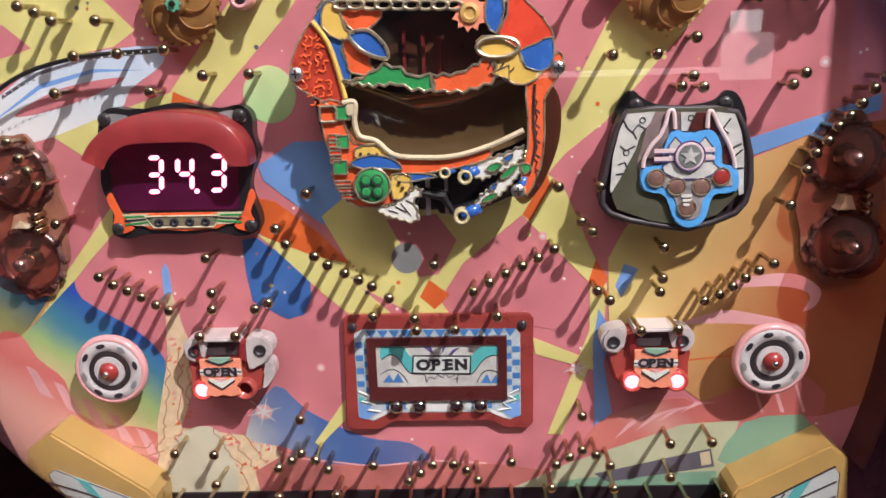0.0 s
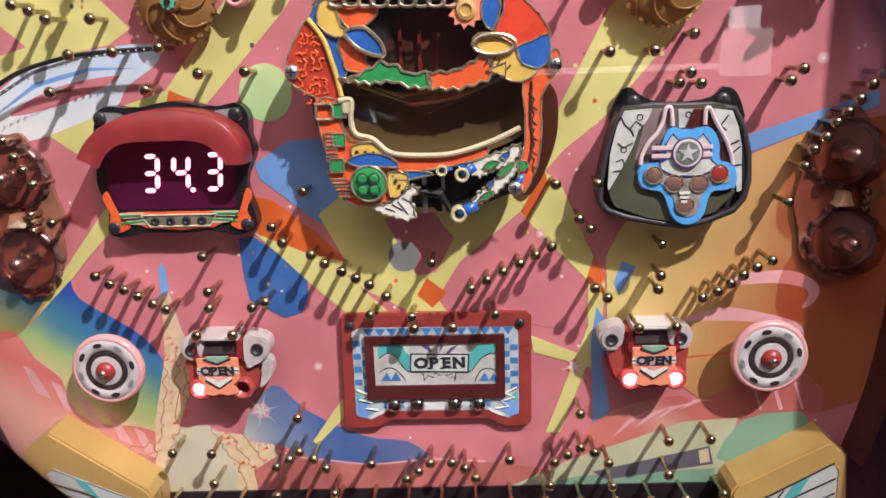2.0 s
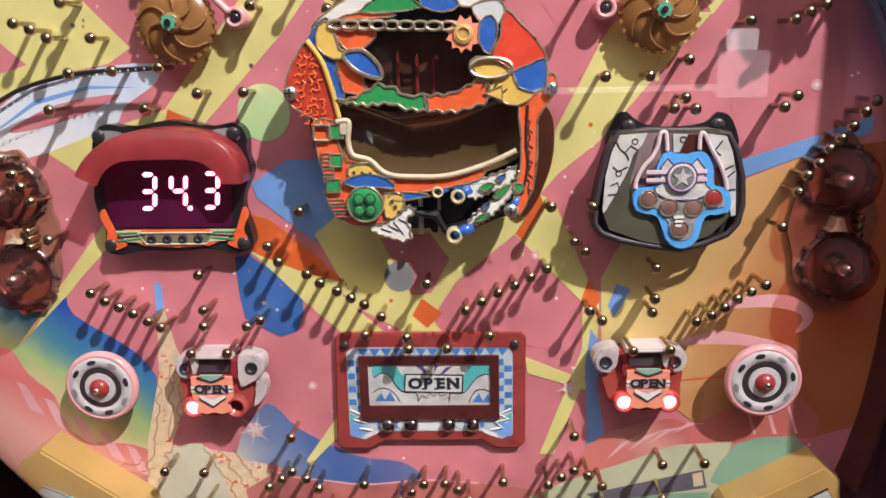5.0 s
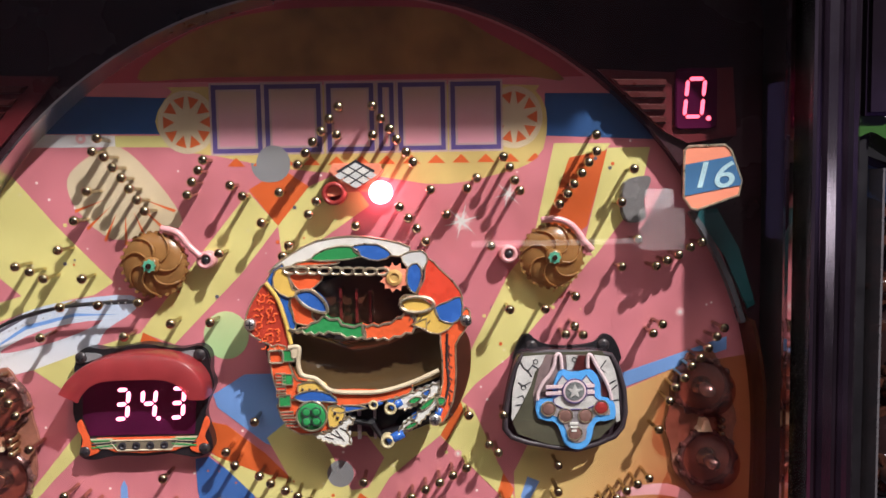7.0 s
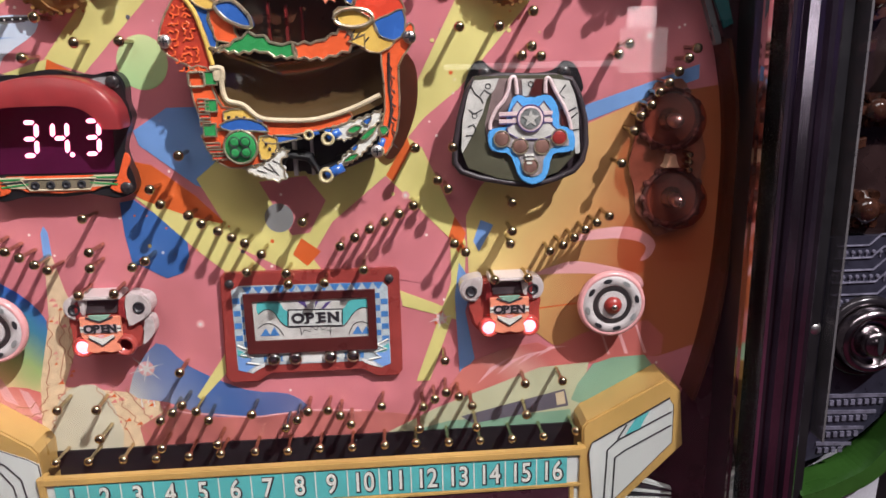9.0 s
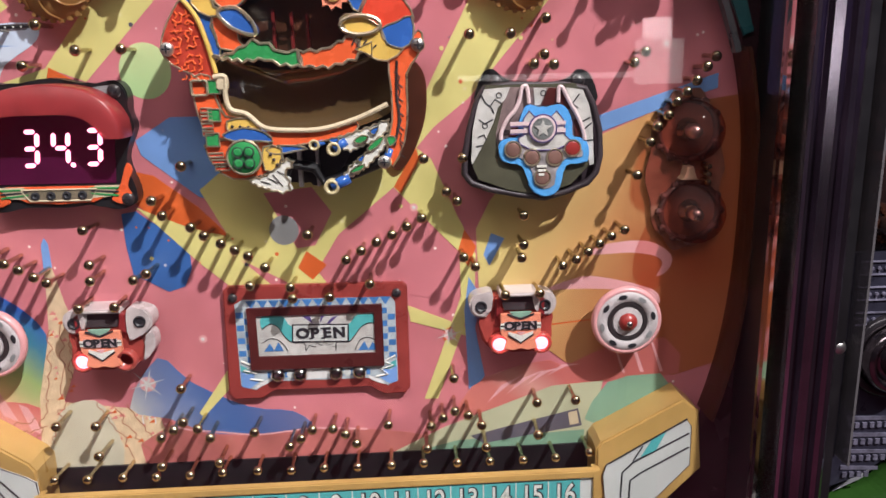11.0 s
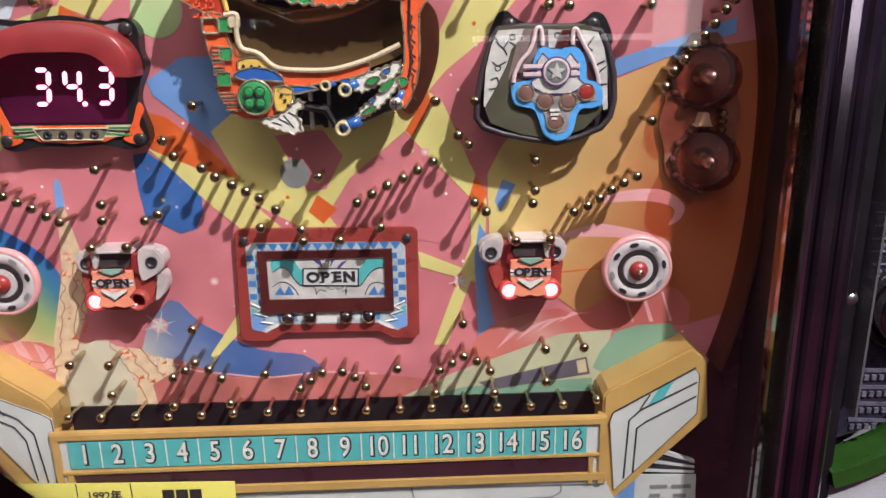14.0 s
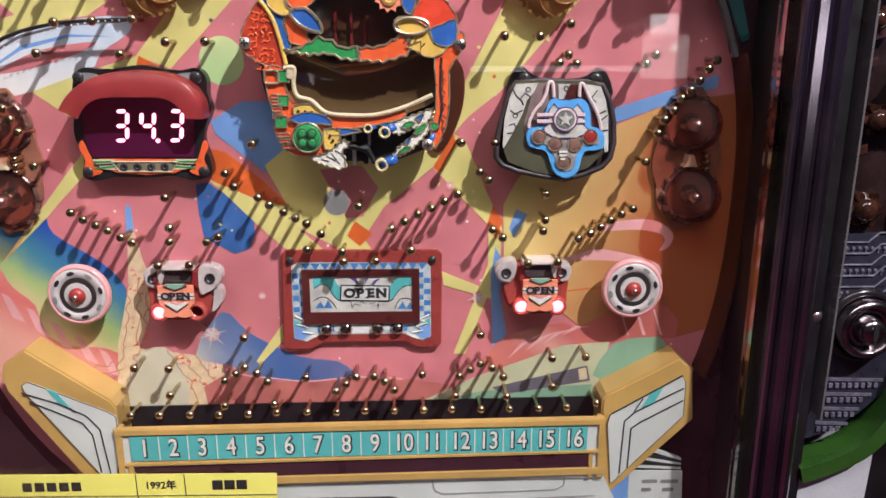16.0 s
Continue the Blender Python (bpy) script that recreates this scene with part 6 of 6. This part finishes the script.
for k in range(5):
    part("ridge", prism([(-138 - k * 5, 172 - k * 5.4), (-182, 172.5 - k * 5.4), (-182, 169.6 - k * 5.4), (-141 - k * 5, 169 - k * 5.4)], 8.8, 11, 0.5), RED_DEEP, twin)

badge = thing("number_badge", 152, 113, "salmon and blue badge with the number sixteen", "badge", d=20)
shape = [(140.2, 139), (142, 140.6), (157.4, 141), (160, 138.6), (164.6, 126), (163.4, 119.8), (145.6, 114), (143, 114.8), (140, 119)]
part("plate", prism(shape, 25.8, 27.6, 0.4), SALMON, badge)
part("stem", prism(rect(146, 120, 158, 134), 7, 26), BLACK, badge)
part("edge", tube(shape, 0.6, 27.5, True, 6), SILVER, badge)
part("blue_band", prism([(140.3, 133), (161, 136.4), (164.4, 126.4), (164, 124), (140.1, 119.8)], 27.3, 27.9), surface("badge_blue", (0.05, 0.14, 0.28), 0.35), badge)
words("figure", "16", 151.4, 128, 15.5, 28.0, surface("badge_grey", (0.40, 0.58, 0.63), 0.35), badge, 0.1, 1.25, lean=0.2)
part("teal_sweep", prism([(150.5, 113), (162, 113.8), (172, 96), (180, 70), (176, 68), (166, 92)], 6.5, 8.2, 0.4), surface("dark_teal_plastic", (0.02, 0.09, 0.10), 0.3), badge, "dark teal curved plate")
part("grey_edge", band(smoothed([(150, 112.6), (158, 100), (167, 82), (174, 62)], 5), 2.4, 5, 9.4), surface("grey_edge_plastic", (0.10, 0.10, 0.11), 0.3), badge)

cut = thing("clear_ball_stop", 128, 118, "grey clear plastic stop beside the pins", "ball stop")
part("body", prism(smoothed([(121, 126), (131, 129), (133, 126), (129, 118), (131, 110), (123, 108), (120, 114)], 3, True), 0, 5, 0.6), surface("grey_clear_plastic", (0.16, 0.15, 0.15), 0.25), cut)

# ---- neighbouring machine ----
near = thing("neighbour_machine", 300, -1200, "dark neighbouring machine with a green rim and white casing", "game machine", d=-60)
part("casing", prism(rect(207, -1200, 620, 420), -150, -2), BLACK, near, "black cabinet body")
CASING = surface("white_casing", (0.62, 0.62, 0.68), 0.4, 0, 0.06)
part("lower_casing", prism([(222, -1200), (258.8, -1200), (258.8, -160.2), (260.1, -118), (240, -138), (222, -146)], -2, 20), CASING, near, "white lower casing")
part("upper_casing", prism(rect(207, 150, 620, 420), -2, 4), CASING, near, "white upper casing")
part("dark_post", prism(rect(209, -400, 222, 400), 4, 24, 2), BLACK, near, "black post")
part("cover_edge", prism(rect(226.4, -112, 227.4, 130), 12, 26), clear("clear_cover_edge", (0.30, 0.28, 0.30), 0.6, 0.08), near, "clear cover edge")
part("upper_post", prism(rect(216.5, 152, 230, 400), 4, 30, 1.5), FRAME_DARK, near, "dark polished upper post")
part("dark_panel", prism([(216, -118), (240, -104), (330, -60), (330, 120), (244, 130), (216, 140)], 4, 12), surface("dark_game_panel", (0.022, 0.011, 0.011), 0.25, 0, 0.6, 60), near, "dark brown game panel")
for pts, n in (([(221, -143), (228, -141), (240, -136), (252, -129), (262, -116), (269, -98), (276, -76), (300, -56), (335, -48)], "lower_rim"), ([(214, 147), (223, 149), (240, 139), (266, 124), (335, 100)], "upper_rim")):
    part(n, band(smoothed(pts, 5), 8, 8, 26), GREEN_RIM, near, "rounded green rim")
random.seed(21)
relief_panel = part("circuit_relief", prism([(226, -20), (330, -20), (330, -66), (270, -96), (252, -114), (238, -124), (226, -128)], 12, 15), surface("slate_relief", (0.035, 0.034, 0.055), 0.3, 0.2, 0.3, 200), near, "slate board with pale circuit tracks")
for r in range(6):
    z, x, turn_at = -24 - r * 5.6, 229.0, 244 + r * 1.6
    part("track", tube([(x, z), (turn_at, z), (turn_at + 5, z + 4.6), (274, z + 4.6)], 0.55, 15.2, n=5), STEEL_PRINT, relief_panel)
    if r % 2:
        for k in range(8):
            part("solder_pad", turned(x + 2 + k * 3.1, z + 2.6, [(0.95, 15), (0.8, 15.7), (0, 15.8)], 8), STEEL_PRINT, relief_panel)
            part("track_leg", prism(rect(x + 1.7 + k * 3.1, z, x + 2.3 + k * 3.1, z + 2.4), 15, 15.4), STEEL_PRINT, relief_panel)
for r in range(4):
    z, x1 = -94 - r * 8, 262 - r * 5
    part("track_band", prism([(230, z), (x1, z - 1), (x1, z - 2.6), (230, z - 1.8)], 15, 15.5), STEEL_PRINT, relief_panel)
    for k in range(int((x1 - 231) / 3.3)):
        part("chip_leg", prism(rect(231 + k * 3.3, z - 5.6, 232.9 + k * 3.3, z - 3.2), 15, 15.9), STEEL_PRINT, relief_panel)
for k in range(7):
    part("fan_track", tube([(262 + k * 1.5, -60 - k * 1.2), (266 + k * 1.6, -54 - k), (276, -50 - k * 1.6)], 0.4, 15.2, n=5), STEEL_PRINT, relief_panel)
part("boss", turned(246.5, -66, [(19, 14), (19, 16.5), (17.6, 18), (15.4, 18), (15, 16)], 40), surface("dark_boss_plastic", (0.03, 0.025, 0.03), 0.2, 0.3, 0.4, 100), near, "dark round boss", True)
knob = part("knob", turned(246.5, -66, [(15, 15), (15, 22), (13, 25), (11, 24), (10, 20), (7, 20), (6.4, 26), (4, 28), (0, 28)], 36), surface("tarnished_chrome", (0.30, 0.25, 0.27), 0.2, 1.0, 0.4, 200), near, "round chrome knob", True)
part("key_slot", prism(oval(246.5, -66, 1.3, 4.2, 16), 27.6, 28.4), INK, knob, "dark key slot")
part("bolt", turned(219, -58.6, [(3.4, 12), (3.4, 22), (2.4, 24), (0, 24.4)], 18), CHROME, near, "round chrome bolt", True)
ORNAMENT = surface("dark_amber_gloss", (0.045, 0.017, 0.011), 0.12, 0, 0.6, 150, 0.3, 300, 0.4)
for x, z, r in ((242, 98, 8), (233, 78, 6), (240, 34, 7), (240, -8, 8)):
    petal = part("amber_ornament", turned(x, z, [(r, 12), (r * 0.95, 14), (r * 0.7, 16), (r * 0.72, 18), (r * 0.4, 20), (0, 20.4)], 12), ORNAMENT, near, "small dark amber ornament", True)
    for k in range(6):
        a = k * math.pi / 3
        part("petal", prism(oval(x + r * 0.86 * math.cos(a), z + r * 0.86 * math.sin(a), r * 0.3, n=10), 12, 16.5, 0.4), ORNAMENT, petal)
for k in range(9):
    part("dark_fin", prism([(229, 112 - k * 13), (240 - (k % 3) * 3, 114 - k * 13), (240 - (k % 3) * 3, 110 - k * 13), (229, 107 - k * 13)], 12, 15 + k % 2, 0.4), ORNAMENT, near)
part("blue_sky_panel", prism([(226, 132), (244, 126), (244, 112), (226, 118)], 12, 14), NAVY, near)
dots = part("dotted_tile", prism(rounded(246.4, 37.6, 270, 60, 3), 12, 24, 0.6), PALE, near, "white tile with blue dots")
part("tile_edge", tube(rounded(246.4, 37.6, 270, 60, 3), 0.9, 23.6, True, 6), surface("dull_gold_edge", (0.30, 0.24, 0.12), 0.3), dots)
for i in range(2):
    for j in range(3):
        part("dot", turned(252.5 + i * 8, 42.6 + j * 6.2, [(2.4, 23.8), (2.2, 24.6), (0, 24.8)], 14), ENAMEL_BLUE, dots)
part("red_cushion", prism(rounded(256, -20, 300, 24, 6), 12, 18, 1), surface("dark_crimson_plastic", (0.06, 0.006, 0.010), 0.25), near)

# ---- what stands behind the viewer ----
lamp = thing("ceiling_spotlight", 1380, 2400, "small black ceiling spotlight, switched on", "spotlight", d=1600)
part("stem", prism(rect(1374, 2440, 1386, 2700), 1594, 1606), BLACK, lamp)
part("yoke", prism(rect(1335, 2420, 1425, 2440), 1590, 1610), BLACK, lamp)
GLOW = glowing("lit_white_panel", (1.0, 0.95, 0.97), 5, (0.7, 0.7, 0.7))
DIM_GLOW = glowing("lit_white_tube", (1.0, 0.95, 0.97), 2.0, (0.7, 0.7, 0.7))
sensor = thing("post_lamp", 460, 8, "lit white box lamp with a thin tube on a dark post", "lamp", d=1090)
part("lamp_box", prism(rounded(424, 8, 502, 82, 3), 1075, 1090), DIM_GLOW, sensor)
part("lamp_cap", prism(rounded(435, 83, 480, 117, 2), 1072, 1088), GLOW, sensor)
part("tube", prism(rounded(120, 20, 423, 30, 3), 1076, 1084), DIM_GLOW, sensor)
part("post", prism(rect(430, -1200, 496, 7), 1085, 1150), BLACK, sensor)
VIOLET_GLOW = glowing("lit_violet_panel", (0.36, 0.26, 0.70), 0.34, (0.02, 0.02, 0.05))
BLUE_LAMP = glowing("lit_blue_lamp", (0.10, 0.28, 1.0), 3.0, (0.02, 0.02, 0.05))
for k in range(2):
    cx = 2060 + k * 500
    far = thing("opposite_machine", cx, -1200, "dark game machine across the aisle with a violet lit top", "game machine", "machines across the aisle", d=3700)
    part("body", prism(rect(cx - 230, -1200, cx + 230, 700), 3720, 3960, 4), BLACK, far)
    part("lit_panel", prism(rounded(cx - 200, -170, cx + 200, 640, 30), 3700, 3722), VIOLET_GLOW, far, "violet lit glass")
    part("blue_lamp", prism(oval(cx + 120, 130, 24, n=18), 3690, 3702), BLUE_LAMP, far, "lit blue lamp")
